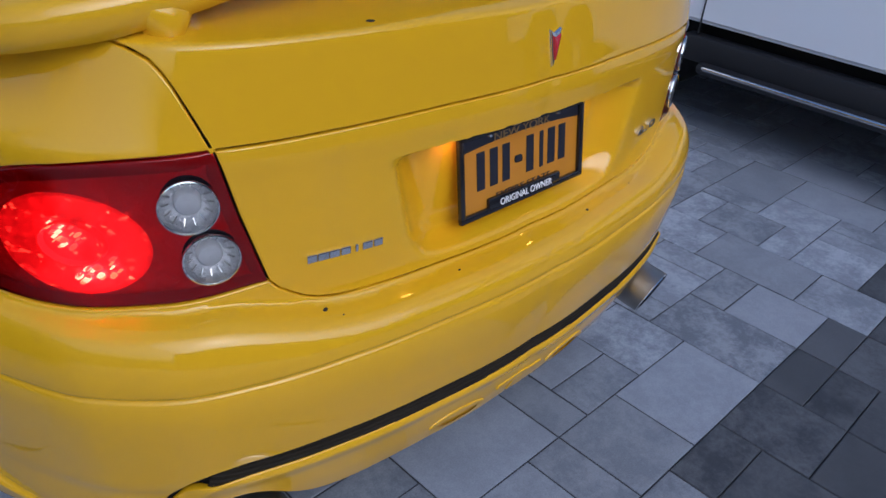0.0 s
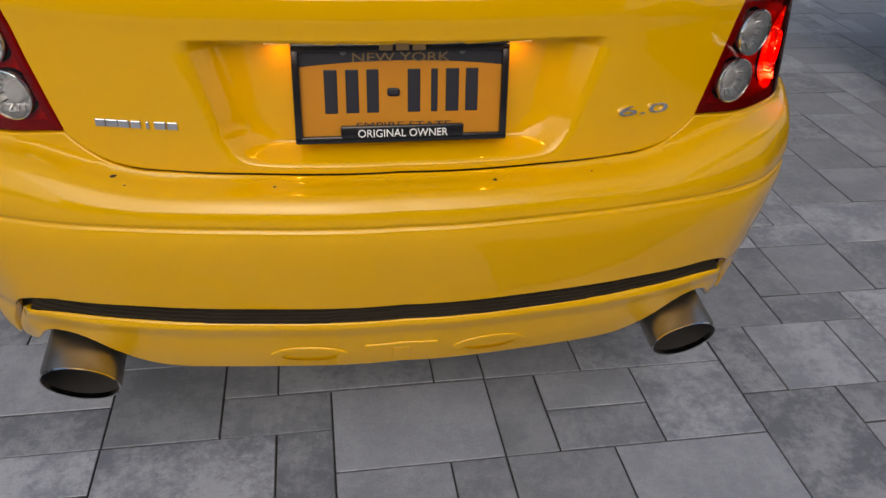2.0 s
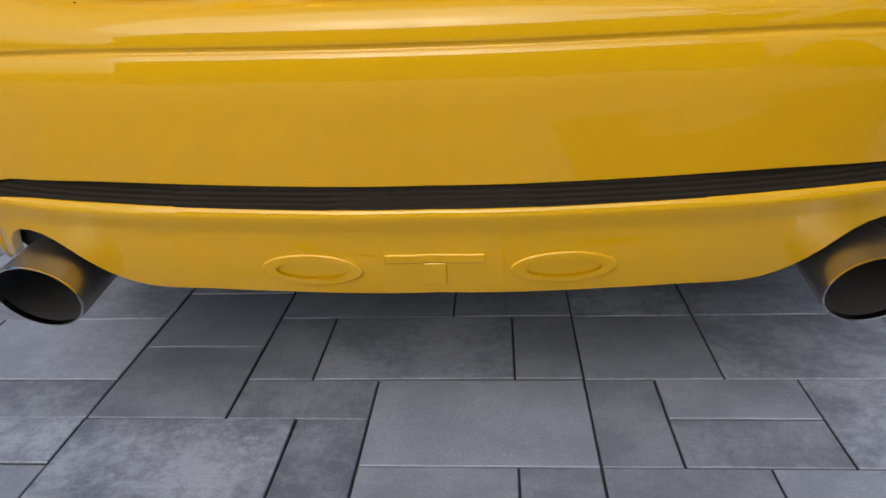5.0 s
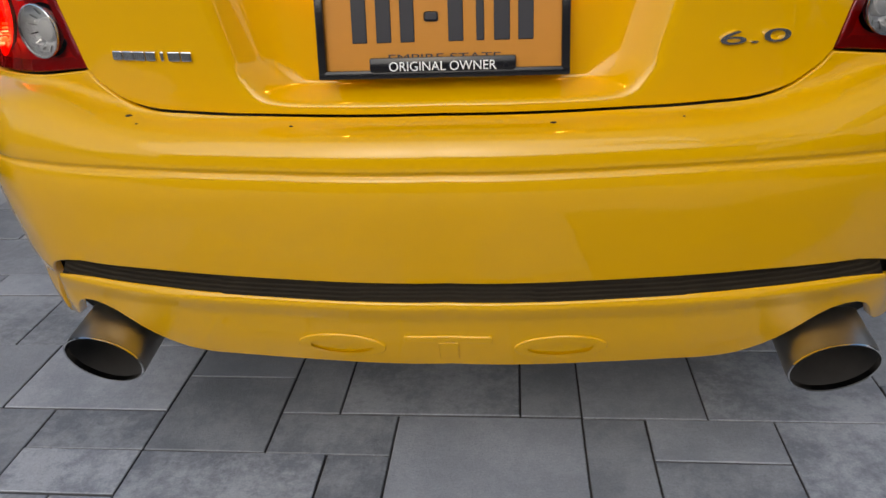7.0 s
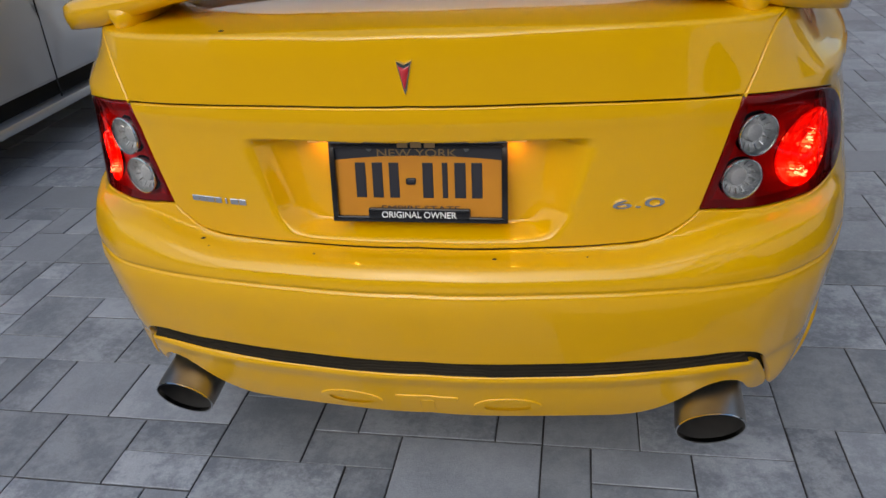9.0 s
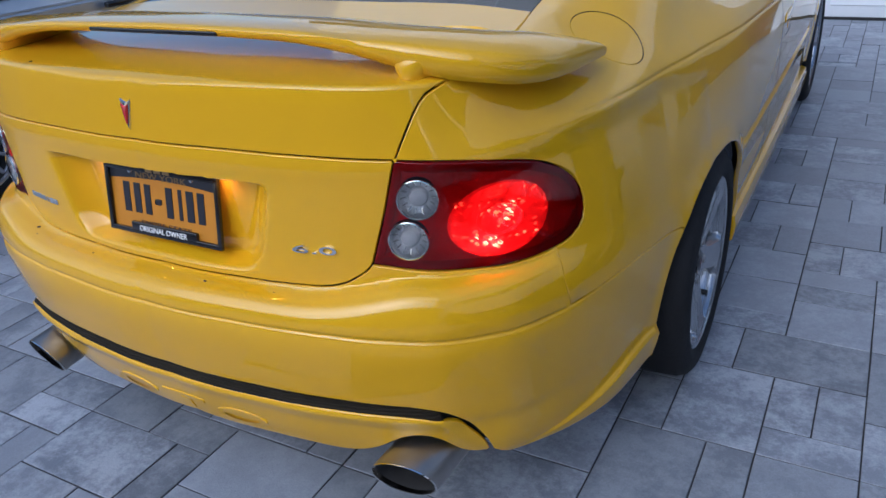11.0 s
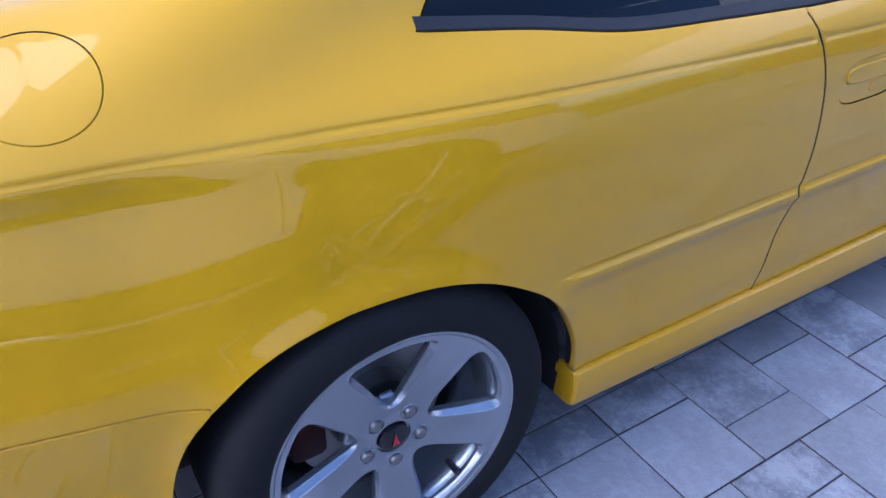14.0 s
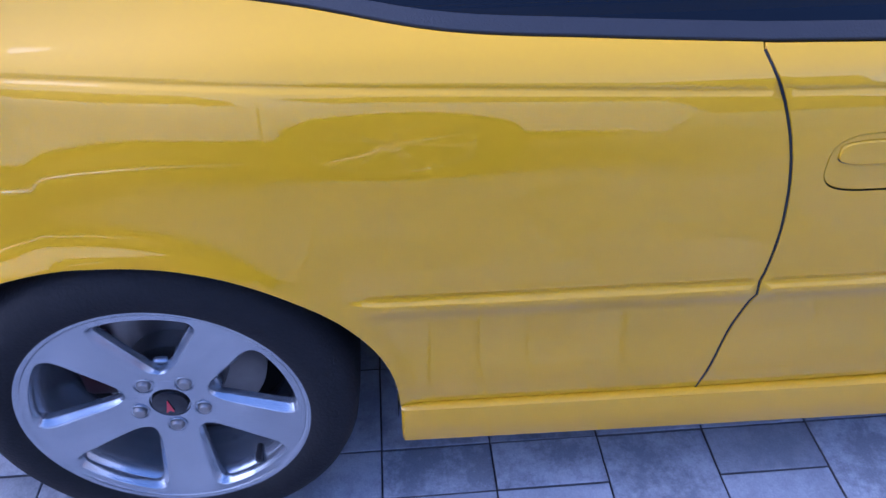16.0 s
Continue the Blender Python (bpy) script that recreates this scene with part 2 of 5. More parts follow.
REAR, FRONT = 0.9, 3.75            # axes about which tail and nose are rounded
U1 = REAR * math.pi / 2            # the chart: u runs from the tail's middle round to the nose
U2 = U1 + FRONT - REAR
outline_pts = [(0, -0.090), (0.2, -0.083), (0.4, -0.057), (0.54, -0.020), (0.64, 0.026), (0.715, 0.095), (0.775, 0.20), (0.825, 0.34), (0.860, 0.50), (0.885, 0.66), (0.908, 0.9)]
PLAN = spline([math.degrees(math.atan2(x, REAR - y)) for x, y in outline_pts], [math.hypot(x, REAR - y) for x, y in outline_pts])
FLANK = spline([0.9, 1.15, 1.4, 2.0, 2.7, 3.3, 3.75], [0.908, 0.917, 0.922, 0.924, 0.922, 0.915, 0.905])
TAIL = spline([0.20, 0.235, 0.26, 0.30, 0.345, 0.376, 0.408, 0.47, 0.54, 0.572, 0.592, 0.606, 0.616, 0.622, 0.627, 0.640, 0.75, 0.86, 0.92, 0.97, 1.02],
              [0.11, 0.075, 0.058, 0.047, 0.042, 0.030, 0.023, 0.010, 0.001, 0.001, 0.005, 0.012, 0.022, 0.040, 0.068, 0.071, 0.072, 0.073, 0.077, 0.081, 0.087])
HIP = spline([0.20, 0.235, 0.30, 0.40, 0.50, 0.56, 0.60, 0.65, 0.74, 0.80, 0.88, 0.905, 0.93, 0.965, 1.0, 1.03, 1.10], [0.048, 0.034, 0.021, 0.010, 0.002, 0.0, 0.004, 0.014, 0.030, 0.043, 0.066, 0.083, 0.118, 0.167, 0.208, 0.238, 0.31])
SIDE = spline([0.15, 0.20, 0.30, 0.42, 0.54, 0.66, 0.76, 0.83, 0.875, 0.91, 0.95, 0.98, 1.05], [0.05, 0.034, 0.020, 0.008, 0.0, -0.004, -0.003, 0.003, 0.013, 0.035, 0.075, 0.105, 0.18])
HOOD = spline([-0.1, 0.05, 0.3, 0.6, 1.0, 2.6, 3.2, 3.9, 4.5, 4.75], [1.00, 1.016, 1.036, 1.052, 1.00, 0.985, 0.975, 0.90, 0.78, 0.68])
GROOVE = spline([0, 20, 30, 40, 48, 53, 59, 66, 72, 76, 90], [0.571, 0.572, 0.5675, 0.562, 0.558, 0.562, 0.5655, 0.562, 0.554, 0.543, 0.505])
NOTCH = spline([0.20, 0.262, 0.295, 0.33, 0.364, 0.385, 0.397, 0.42], [41.2, 40.6, 39.8, 38.8, 37.3, 36.0, 34.4, 33.0])
CREASE = spline([-0.1, 0.3, 0.6, 0.9, 1.15, 1.4, 1.9, 3.2, 4.0], [0.901, 0.9005, 0.9, 0.8955, 0.890, 0.8815, 0.862, 0.835, 0.80])


def around(p):
    """How far a place lies from the car's axis line, the angle round the tail in degrees, and x without its sign."""
    x, y = np.abs(p[..., 0]), p[..., 1]
    theta = np.degrees(np.arctan2(x, np.maximum(REAR - y, 1e-6)))
    theta = np.where(y > REAR, 90.0, theta)
    far = np.where(y < REAR, np.hypot(x, REAR - y), np.where(y > FRONT, np.hypot(x, y - FRONT), x))
    return far, theta, x


RECESS = [0.050]


def body(p):
    x0, y, z = p[..., 0], p[..., 1], p[..., 2]
    far, theta, x = around(p)
    stretch = 1 - 0.40 * smooth(20, 34, theta)
    zt = np.where(z > 0.572, 0.572 + (z - 0.572) * np.where(z < 0.72, stretch, stretch + (1 - stretch) * smooth(0.72, 0.80, z)), z)
    to_hip, to_side = smooth(30, 62, theta), smooth(0.62, 1.25, y)
    inset = TAIL(zt) * (1 - to_hip) + to_hip * (HIP(z) * (1 - to_side) + SIDE(z) * to_side)
    nose = np.where(y > FRONT, np.hypot(x * 1.0, y - FRONT) - (0.905 + 0.075 * np.clip((y - FRONT) / 0.9, 0, 1)), -1)
    plan = np.where(y < REAR, PLAN(theta), FLANK(y))
    wall = np.where(y > FRONT, nose + SIDE(z), far - (plan - inset))
    # pressed lines: bumper groove, shoulder crease, wheel arch lip, plate recess, side rub line
    g = z - GROOVE(theta)
    wall = wall + np.where(y < 0.75, (0.0042 * np.exp(-(g / 0.0034) ** 2) + 0.0025 * smooth(-0.025, 0.0, g) * (1 - smooth(0.0, 0.03, g))) * (1 - smooth(46, 55, theta)), 0)
    wall = wall - np.where(y < 0.75, 0.016 * (1 - smooth(0.374, 0.402, z)) * smooth(0.258, 0.372, z) * (1 - smooth(-2.6, -0.15, theta - NOTCH(z))), 0)
    lip = 0.235 + 0.085 * smooth(0.12, 0.58, y)
    wall = wall - np.where(y < 0.75, 0.016 * smooth(0.12, 0.45, y) * (1 - smooth(-0.005, 0.006, z - lip)), 0)
    c = z - CREASE(y)
    wall = wall + smooth(0.24, 0.48, y) * (0.0032 * np.exp(-(c / 0.0036) ** 2))
    for ay in (0.968, 3.757):
        a = np.hypot((y - ay) / 1.06, z - 0.30) - 0.335
        wall = wall - 0.010 * np.exp(-(np.clip(a, 0, None) / 0.035) ** 2) * (z > 0.2)
    rub = z - (0.556 - 0.008 * y)
    wall = wall - smooth(1.27, 1.34, y) * (1 - smooth(3.2, 3.25, y)) * (0.0075 * smooth(-0.040, -0.004, rub) * (1 - smooth(0.0, 0.006, rub)) - 0.0022 * np.exp(-((rub - 0.0085) / 0.0035) ** 2) - 0.006 * smooth(0, 1, 1 - np.abs(rub + 0.10) / 0.10))
    half = 0.258 + 0.045 * np.clip((z - 0.66) / 0.17, 0, 1)
    reach = half - 0.030 * np.clip((0.700 - z) / 0.055, 0, 1) ** 2 - x
    side = np.clip((np.sqrt(reach ** 2 + 6e-5) + reach) / 0.150, 0, 1)
    rec = side * (2 - side) * smooth(0.642, 0.662, z) * (1 - np.clip((z - 0.8120) / 0.0185, 0, 1))
    wall = wall + np.where((y < 0.3), RECESS[0] * rec, 0)
    top = z - (HOOD(y) - 0.05 * x ** 2 - 0.10 * np.clip(x - 0.5, 0, None) ** 2 - 0.005 * (1 - smooth(-0.01, 0.02, y)))
    low = smax(wall, top, 0.036 - 0.029 * (1 - smooth(0.10, 0.40, y)))
    sides = (x - (0.795 - 0.40 * (z - 0.97))) * 0.92
    back = (z - (1.05 + 0.36 * (y - 0.60) + 0.05 * np.clip(y - 0.6, 0, None) - 0.10 * x ** 2)) * 0.93
    roof = z - (1.385 - 0.05 * x ** 2 - 0.03 * (y - 1.9) ** 2)
    screen = (z - (0.98 + 0.56 * (3.05 - y) - 0.15 * x ** 2)) * 0.87
    cabin = smax(smax(smax(sides, smax(back, roof, 0.25), 0.12), screen, 0.1), 0.90 - z, 0.04)
    return smin(low, cabin, 0.07)


def slope(p):
    e = 0.0015
    n = np.stack([body(p + np.eye(3)[i] * e) - body(p - np.eye(3)[i] * e) for i in range(3)], -1)
    return n / np.maximum(np.linalg.norm(n, axis=-1, keepdims=True), 1e-9)


def to_chart(p, z0=0.72):
    """(u, v) of places: u along the plan, v the turn about an inner line at height z0."""
    p = np.asarray(p, float)
    far, theta, x = around(p)
    y, side = p[..., 1], np.where(p[..., 0] < 0, -1.0, 1.0)
    nose = np.arctan2(np.maximum(y - FRONT, 0), np.maximum(x, 1e-6))
    u = np.where(y < REAR, REAR * np.radians(theta), np.where(y > FRONT, U2 + REAR * nose, U1 + y - REAR))
    v = np.arctan2(p[..., 2] - z0, far - 0.5) * 0.42
    return np.stack([u * side, v], -1)


def from_chart(uv, z0=0.72, lift=0.0):
    """The places on the body for chart points, and the normals there."""
    u, side, phi = np.abs(uv[:, 0]), np.where(uv[:, 0] < 0, -1.0, 1.0), uv[:, 1] / 0.42
    th, nose = np.clip(u, 0, U1) / REAR, np.clip(u - U2, 0, None) / REAR
    out = np.stack([np.sin(th) * np.cos(nose) * side, -np.cos(th) + np.sin(nose), 0 * u], -1)
    base = np.stack([0 * u, np.where(u < U1, REAR, np.clip(REAR + u - U1, REAR, FRONT)), 0 * u + z0], -1) + 0.5 * out
    way = out * np.cos(phi)[:, None] + np.array([0, 0, 1.0]) * np.sin(phi)[:, None]
    lo, hi = np.zeros(len(u)), np.full(len(u), 1.0)
    for _ in range(34):
        mid = (lo + hi) / 2
        inside = body(base + mid[:, None] * way) < 0
        lo, hi = np.where(inside, mid, lo), np.where(inside, hi, mid)
    p = base + lo[:, None] * way
    n = slope(p)
    return p + lift * n, n


def line(*pts, step=0.02, curve=False):
    """A finely divided line through places, straight or as a soft curve."""
    pts = np.array(pts, float)
    if curve and len(pts) > 2:
        d = np.r_[0, np.cumsum(np.linalg.norm(np.diff(pts, axis=0), axis=1))]
        t = np.linspace(0, d[-1], max(int(d[-1] / step), 4) + 1)
        m = np.gradient(pts, d, axis=0)
        i = np.clip(np.searchsorted(d, t) - 1, 0, len(d) - 2)
        h = (d[i + 1] - d[i])[:, None]
        s = ((t - d[i]) / (d[i + 1] - d[i]))[:, None]
        return pts[i] * (1 + 2 * s) * (1 - s) ** 2 + h * m[i] * s * (1 - s) ** 2 + pts[i + 1] * s * s * (3 - 2 * s) + h * m[i + 1] * s * s * (s - 1)
    out = [pts[:1]]
    for a, b in zip(pts, pts[1:]):
        k = max(int(np.linalg.norm(b - a) / step), 1)
        out.append(a + (b - a) * (np.arange(1, k + 1) / k)[:, None])
    return np.concatenate(out)


def loop(*lines):
    pts = np.concatenate(lines)
    keep = np.linalg.norm(pts - np.roll(pts, 1, axis=0), axis=1) > 1e-4
    return pts[keep]


def inset2(poly, d):
    """A closed outline drawn in by d (it runs anticlockwise)."""
    t = np.roll(poly, -1, axis=0) - np.roll(poly, 1, axis=0)
    t /= np.maximum(np.linalg.norm(t, axis=1, keepdims=True), 1e-9)
    return poly + d * np.stack([-t[:, 1], t[:, 0]], -1)


def inside2(pts, poly):
    x, y = pts[:, 0], pts[:, 1]
    odd = np.zeros(len(pts), bool)
    for (x0, y0), (x1, y1) in zip(poly, np.roll(poly, -1, axis=0)):
        cut = ((y0 > y) != (y1 > y)) & (x < (x1 - x0) * (y - y0) / ((y1 - y0) or 1e-12) + x0)
        odd ^= cut
    return odd


from mathutils.geometry import delaunay_2d_cdt


def panel(name, rim, mat, parent, step=0.02, z0=0.72, gap=0.0016, lift=0.0, deep=0.014, label="", bands=(), holes=(), mirror=False, chart_rim=False, lines=(), tight=None, warp=None):
    """A sheet of the body inside a closed line of places, with its edge turned in. bands: (low, high, step) stretches of v that need finer rows."""
    poly = np.asarray(rim) if chart_rim else to_chart(rim, z0)
    if mirror:
        poly = poly * (-1, 1)
    area = np.sum(poly[:, 0] * np.roll(poly[:, 1], -1) - np.roll(poly[:, 0], -1) * poly[:, 1])
    if area < 0:
        poly = poly[::-1]
    if tight is not None:
        close = to_chart(tight, z0) * ((-1, 1) if mirror else (1, 1))
        close = np.concatenate([close, close * (-1, 1)])
        far = np.linalg.norm(poly[:, None] - close[None], axis=2).min(1)
        gap = np.where(far < 0.006, 0.0004, gap)[:, None]
    inner = inset2(poly, gap + 0.0016)
    (u0, v0), (u1, v1) = inner.min(0), inner.max(0)
    rows, v = [], v0 + step / 2
    while v < v1:
        rows.append(v)
        v += min([step] + [b[2] for b in bands if b[0] - step < v < b[1]])
    cols = np.arange(math.floor(u0 / step), math.ceil(u1 / step) + 1) * step
    grid = np.stack(np.meshgrid(cols, rows), -1).reshape(-1, 2)
    if warp:
        grid[:, 0] *= warp(grid[:, 1])
    core = inset2(inner, step * 0.4)
    grid = grid[inside2(grid, core) & inside2(grid, inner)]
    cuts = [to_chart(h, z0) * ((-1, 1) if mirror else (1, 1)) for h in holes]
    for h in cuts:
        grid = grid[~inside2(grid, h)]
    for ln in lines:
        c = to_chart(ln, z0) * ((-1, 1) if mirror else (1, 1))
        rows = np.concatenate([c + (0, d) for d in (-0.016, -0.009, -0.005, -0.0025, 0, 0.0025, 0.005, 0.009, 0.016)])
        keep = inside2(rows, core) & inside2(rows, inner)
        for h in cuts:
            keep &= ~inside2(rows, h)
        near = np.ones(len(grid), bool)
        order = np.argsort(c[:, 0])
        gap_v = np.abs(grid[:, 1] - np.interp(grid[:, 0], c[order, 0], c[order, 1]))
        near = (gap_v > 0.02) | (grid[:, 0] < c[:, 0].min()) | (grid[:, 0] > c[:, 0].max())
        grid = np.concatenate([grid[near], rows[keep]])
    pts = [Vector(q) for q in np.concatenate([inner, *cuts, grid])]
    n = len(inner)
    edges, at = [], 0
    for c in (inner, *cuts):
        edges += [(at + i, at + (i + 1) % len(c)) for i in range(len(c))]
        at += len(c)
    got = delaunay_2d_cdt(pts, edges, [], 1, 1e-7)
    flat = np.array([tuple(q) for q in got[0]])
    tris = [list(f) for f in got[2]]
    if cuts:
        mid = np.array([flat[f].mean(0) for f in tris])
        bad = np.zeros(len(tris), bool)
        for h in cuts:
            bad |= inside2(mid, h)
        tris = [f for f, b in zip(tris, bad) if not b]
    mid = np.array([flat[f].mean(0) for f in tris])
    ok = inside2(mid, inner)
    tris = [f for f, b in zip(tris, ok) if b]
    tris = [f if (flat[f[1]] - flat[f[0]])[0] * (flat[f[2]] - flat[f[0]])[1] - (flat[f[1]] - flat[f[0]])[1] * (flat[f[2]] - flat[f[0]])[0] > 0 else f[::-1] for f in tris]
    p, nrm = from_chart(flat, z0, lift)
    outer = inset2(poly, gap)
    po, no = from_chart(outer, z0, lift)
    pi, ni = from_chart(inner, z0, lift)
    side = po - pi
    side -= no * (side * no).sum(1, keepdims=True)
    side /= np.maximum(np.linalg.norm(side, axis=1, keepdims=True), 1e-9)
    k = len(p)
    verts = np.concatenate([p, pi, po - 0.0012 * no, po - deep * no])
    norms = np.concatenate([nrm, ni, (no + side) / 1.414, side])
    faces = list(tris)
    for r in range(2):
        for i in range(n):
            a, b = k + r * n + i, k + r * n + (i + 1) % n
            faces.append((a, a + n, b + n, b))
    return mesh_of(name, verts, faces, mat, parent, label, normals=norms)


def flip(pts):
    return np.asarray(pts) * (-1, 1, 1)


def snap(pts, z0=0.72):
    return from_chart(to_chart(pts, z0), z0)[0]


def snapz(pts):
    """Moves places level on to the body."""
    pts = np.asarray(pts, float)
    uv = to_chart(pts)
    uv[:, 1] = 0
    return from_chart(uv, pts[:, 2])[0]


# lines along which the panels meet, on the car's right
L_trunk_low = snapz(line((0, -0.019, 0.630), (0.2, -0.014, 0.6305), (0.34, -0.005, 0.633), (0.405, 0.004, 0.637), (0.440, 0.014, 0.647), (0.462, 0.024, 0.661), (0.475, 0.03, 0.671), (0.487, 0.036, 0.686), curve=True))
L_lamp_in = snapz(line((0.487, 0.036, 0.686), (0.522, 0.040, 0.79), (0.548, 0.043, 0.882)))
L_trunk_mid = snapz(line((0, -0.015, 0.890), (0.3, 0.0, 0.889), (0.548, 0.043, 0.882), curve=True))
L_trunk_edge = snap(line((0.548, 0.043, 0.882), (0.566, 0.042, 0.917), (0.582, 0.043, 0.949), (0.591, 0.060, 0.978), (0.596, 0.085, 0.995), (0.609, 0.118, 1.004), (0.622, 0.19, 1.012), (0.624, 0.28, 1.02), (0.617, 0.375, 1.031), (0.606, 0.46, 1.04), (0.588, 0.545, 1.045), curve=True))
L_glass_low = snap(line((0.588, 0.545, 1.045), (0.45, 0.555, 1.05), (0.2, 0.53, 1.05), (0, 0.525, 1.05), curve=True))
L_lamp_top = snapz(line((0.548, 0.043, 0.882), (0.63, 0.10, 0.874), (0.70, 0.185, 0.856), (0.745, 0.245, 0.832), (0.775, 0.289, 0.799), (0.788, 0.309, 0.764), (0.790, 0.312, 0.728), curve=True))
L_lamp_low = snapz(line((0.487, 0.036, 0.686), (0.56, 0.06, 0.677), (0.64, 0.105, 0.672), (0.70, 0.16, 0.669), (0.748, 0.228, 0.671), (0.774, 0.281, 0.684), (0.786, 0.305, 0.704), (0.790, 0.312, 0.728), curve=True))

L_lamp_low_in, L_lamp_low_out = L_lamp_low[:-5], L_lamp_low[-6:]
seam_top = L_lamp_low[-6]
groove = np.array([[0.83 + 0.0 * t, t, 0] for t in np.linspace(0.225, 0.684, 26)])
groove[:, 0] = PLAN(np.degrees(np.arctan2(0.85, REAR - groove[:, 1]))) * np.sin(np.arctan2(0.85, REAR - groove[:, 1]))
groove[:, 2] = GROOVE(np.degrees(np.arctan2(groove[:, 0], REAR - groove[:, 1])))
L_groove = snapz(groove)
L_bumper_seam = snapz(line(seam_top, (0.772, 0.232, 0.62), L_groove[0]))
L_arch_hi = snapz(line((0.89, 0.684, 0.532), (0.905, 0.74, 0.580), (0.91, 0.80, 0.610), (0.915, 0.871, 0.628), (0.915, 0.95, 0.634), (0.915, 1.047, 0.629), (0.915, 1.119, 0.609), (0.915, 1.196, 0.568),
                      (0.915, 1.271, 0.507), (0.915, 1.321, 0.428), (0.915, 1.341, 0.374), (0.905, 1.349, 0.324), (0.9, 1.35, 0.292), curve=True))
L_arch_rear = snapz(line((0.89, 0.684, 0.532), (0.885, 0.648, 0.49), (0.88, 0.622, 0.44), (0.875, 0.605, 0.38), (0.87, 0.597, 0.32), (0.86, 0.588, 0.247), curve=True))
L_door_seam = snapz(line((0.865, 1.830, 0.909), (0.905, 1.853, 0.865), (0.915, 1.878, 0.80), (0.918, 1.904, 0.668), (0.92, 1.903, 0.545), (0.918, 1.885, 0.432), (0.91, 1.868, 0.308), (0.90, 1.864, 0.288), curve=True))
L_belt = snap(line((0.786, 1.079, 0.968), (0.815, 1.25, 0.955), (0.84, 1.42, 0.928), (0.855, 1.63, 0.917), (0.865, 1.830, 0.909), curve=True))
L_sill_q = snapz(line((0.90, 1.864, 0.288), (0.9, 1.35, 0.292)))
L_pillar_win = snap(line((0.786, 1.079, 0.968), (0.74, 1.16, 1.06), (0.66, 1.30, 1.22), (0.62, 1.42, 1.29), curve=True))
L_pillar_top = snap(line((0.62, 1.42, 1.29), (0.55, 1.40, 1.33), (0.50, 1.36, 1.335)))
L_pillar_glass = snap(line((0.50, 1.36, 1.335), (0.54, 1.0, 1.20), (0.575, 0.70, 1.085), (0.588, 0.545, 1.045), curve=True))
L_bumper_low = snapz(line((0.86, 0.588, 0.247), (0.835, 0.45, 0.226), (0.79, 0.29, 0.224), (0.735, 0.17, 0.231), (0.702, 0.120, 0.240), (0.685, 0.100, 0.262), curve=True))
L_notch = snapz(line((0.685, 0.100, 0.262), (0.677, 0.090, 0.295), (0.663, 0.075, 0.330), (0.644, 0.055, 0.364), (0.624, 0.040, 0.385), (0.60, 0.025, 0.397), (0.56, 0.005, 0.406), step=0.012, curve=True))
L_slot_top = snapz(line((0.56, 0.005, 0.406), (0.42, -0.03, 0.412), (0.2, -0.057, 0.411), (0, -0.066, 0.410), curve=True))
L_slot_low = snapz(line((0, -0.059, 0.3885), (0.2, -0.05, 0.3895), (0.42, -0.02, 0.3915), (0.56, 0.012, 0.3885), (0.598, 0.026, 0.3845), (0.618, 0.036, 0.3775), (0.638, 0.052, 0.3605), (0.657, 0.072, 0.3275), (0.671, 0.088, 0.294), (0.679, 0.098, 0.266), step=0.012, curve=True))
L_val_low = snapz(np.concatenate([line((0.679, 0.098, 0.266), (0.674, 0.094, 0.259)), line((0.674, 0.094, 0.259), (0.652, 0.075, 0.263), (0.632, 0.060, 0.277), (0.616, 0.050, 0.296), (0.598, 0.043, 0.315), (0.575, 0.035, 0.327), (0.550, 0.022, 0.328), (0.520, 0.008, 0.315),
                     (0.490, 0.0, 0.291), (0.462, -0.012, 0.270), (0.430, -0.015, 0.258), (0.3, -0.02, 0.254), (0.1, -0.03, 0.253), (0, -0.031, 0.253), curve=True)[1:]]))

ridge = np.stack([np.linspace(0.30, 3.3, 260)] * 3, -1)
F_crease = snapz(np.stack([np.interp(ridge[:, 0], [0.3, 0.9, 3.3], [0.80, 0.90, 0.91]), ridge[:, 0], CREASE(ridge[:, 0])], -1))
F_rub = snapz(np.stack([0 * ridge[:, 0] + 0.92, np.linspace(1.26, 3.26, 260), 0.554 - 0.008 * np.linspace(1.26, 3.26, 260)], -1))
th = np.radians(np.linspace(0, 78, 160))
F_groove = np.stack([PLAN(np.degrees(th)) * np.sin(th), REAR - PLAN(np.degrees(th)) * np.cos(th), GROOVE(np.degrees(th))], -1)
F_groove = snapz(F_groove)
F_groove = np.concatenate([flip(F_groove)[::-1][:-1], F_groove])
ly = np.linspace(0.15, 0.62, 60)
F_lip = snapz(np.stack([np.interp(ly, [0.15, 0.3, 0.62], [0.72, 0.80, 0.88]), ly, 0.237 + 0.085 * smooth(0.12, 0.58, ly)], -1))
ledge_x = np.linspace(-0.64, 0.64, 240)
F_ledge = snapz(np.stack([ledge_x, -0.05 + 0.25 * ledge_x ** 2, 0 * ledge_x + 0.374], -1))
ang = np.linspace(0, 2 * math.pi, 49)[:-1]
FUEL = snap(np.array([np.array((0.723, 0.598, 0.974)) + np.array((0.0285, 0.0765, -0.021)) * math.cos(a) + np.array((-0.0520, 0.0275, 0.0480)) * math.sin(a) for a in ang]))
HANDLE = snapz(np.array([(0.92, 2.038 + 0.100 * np.sign(math.cos(a)) * abs(math.cos(a)) ** 0.5, 0.757 + 0.046 * np.sign(math.sin(a)) * abs(math.sin(a)) ** 0.7) for a in ang]))
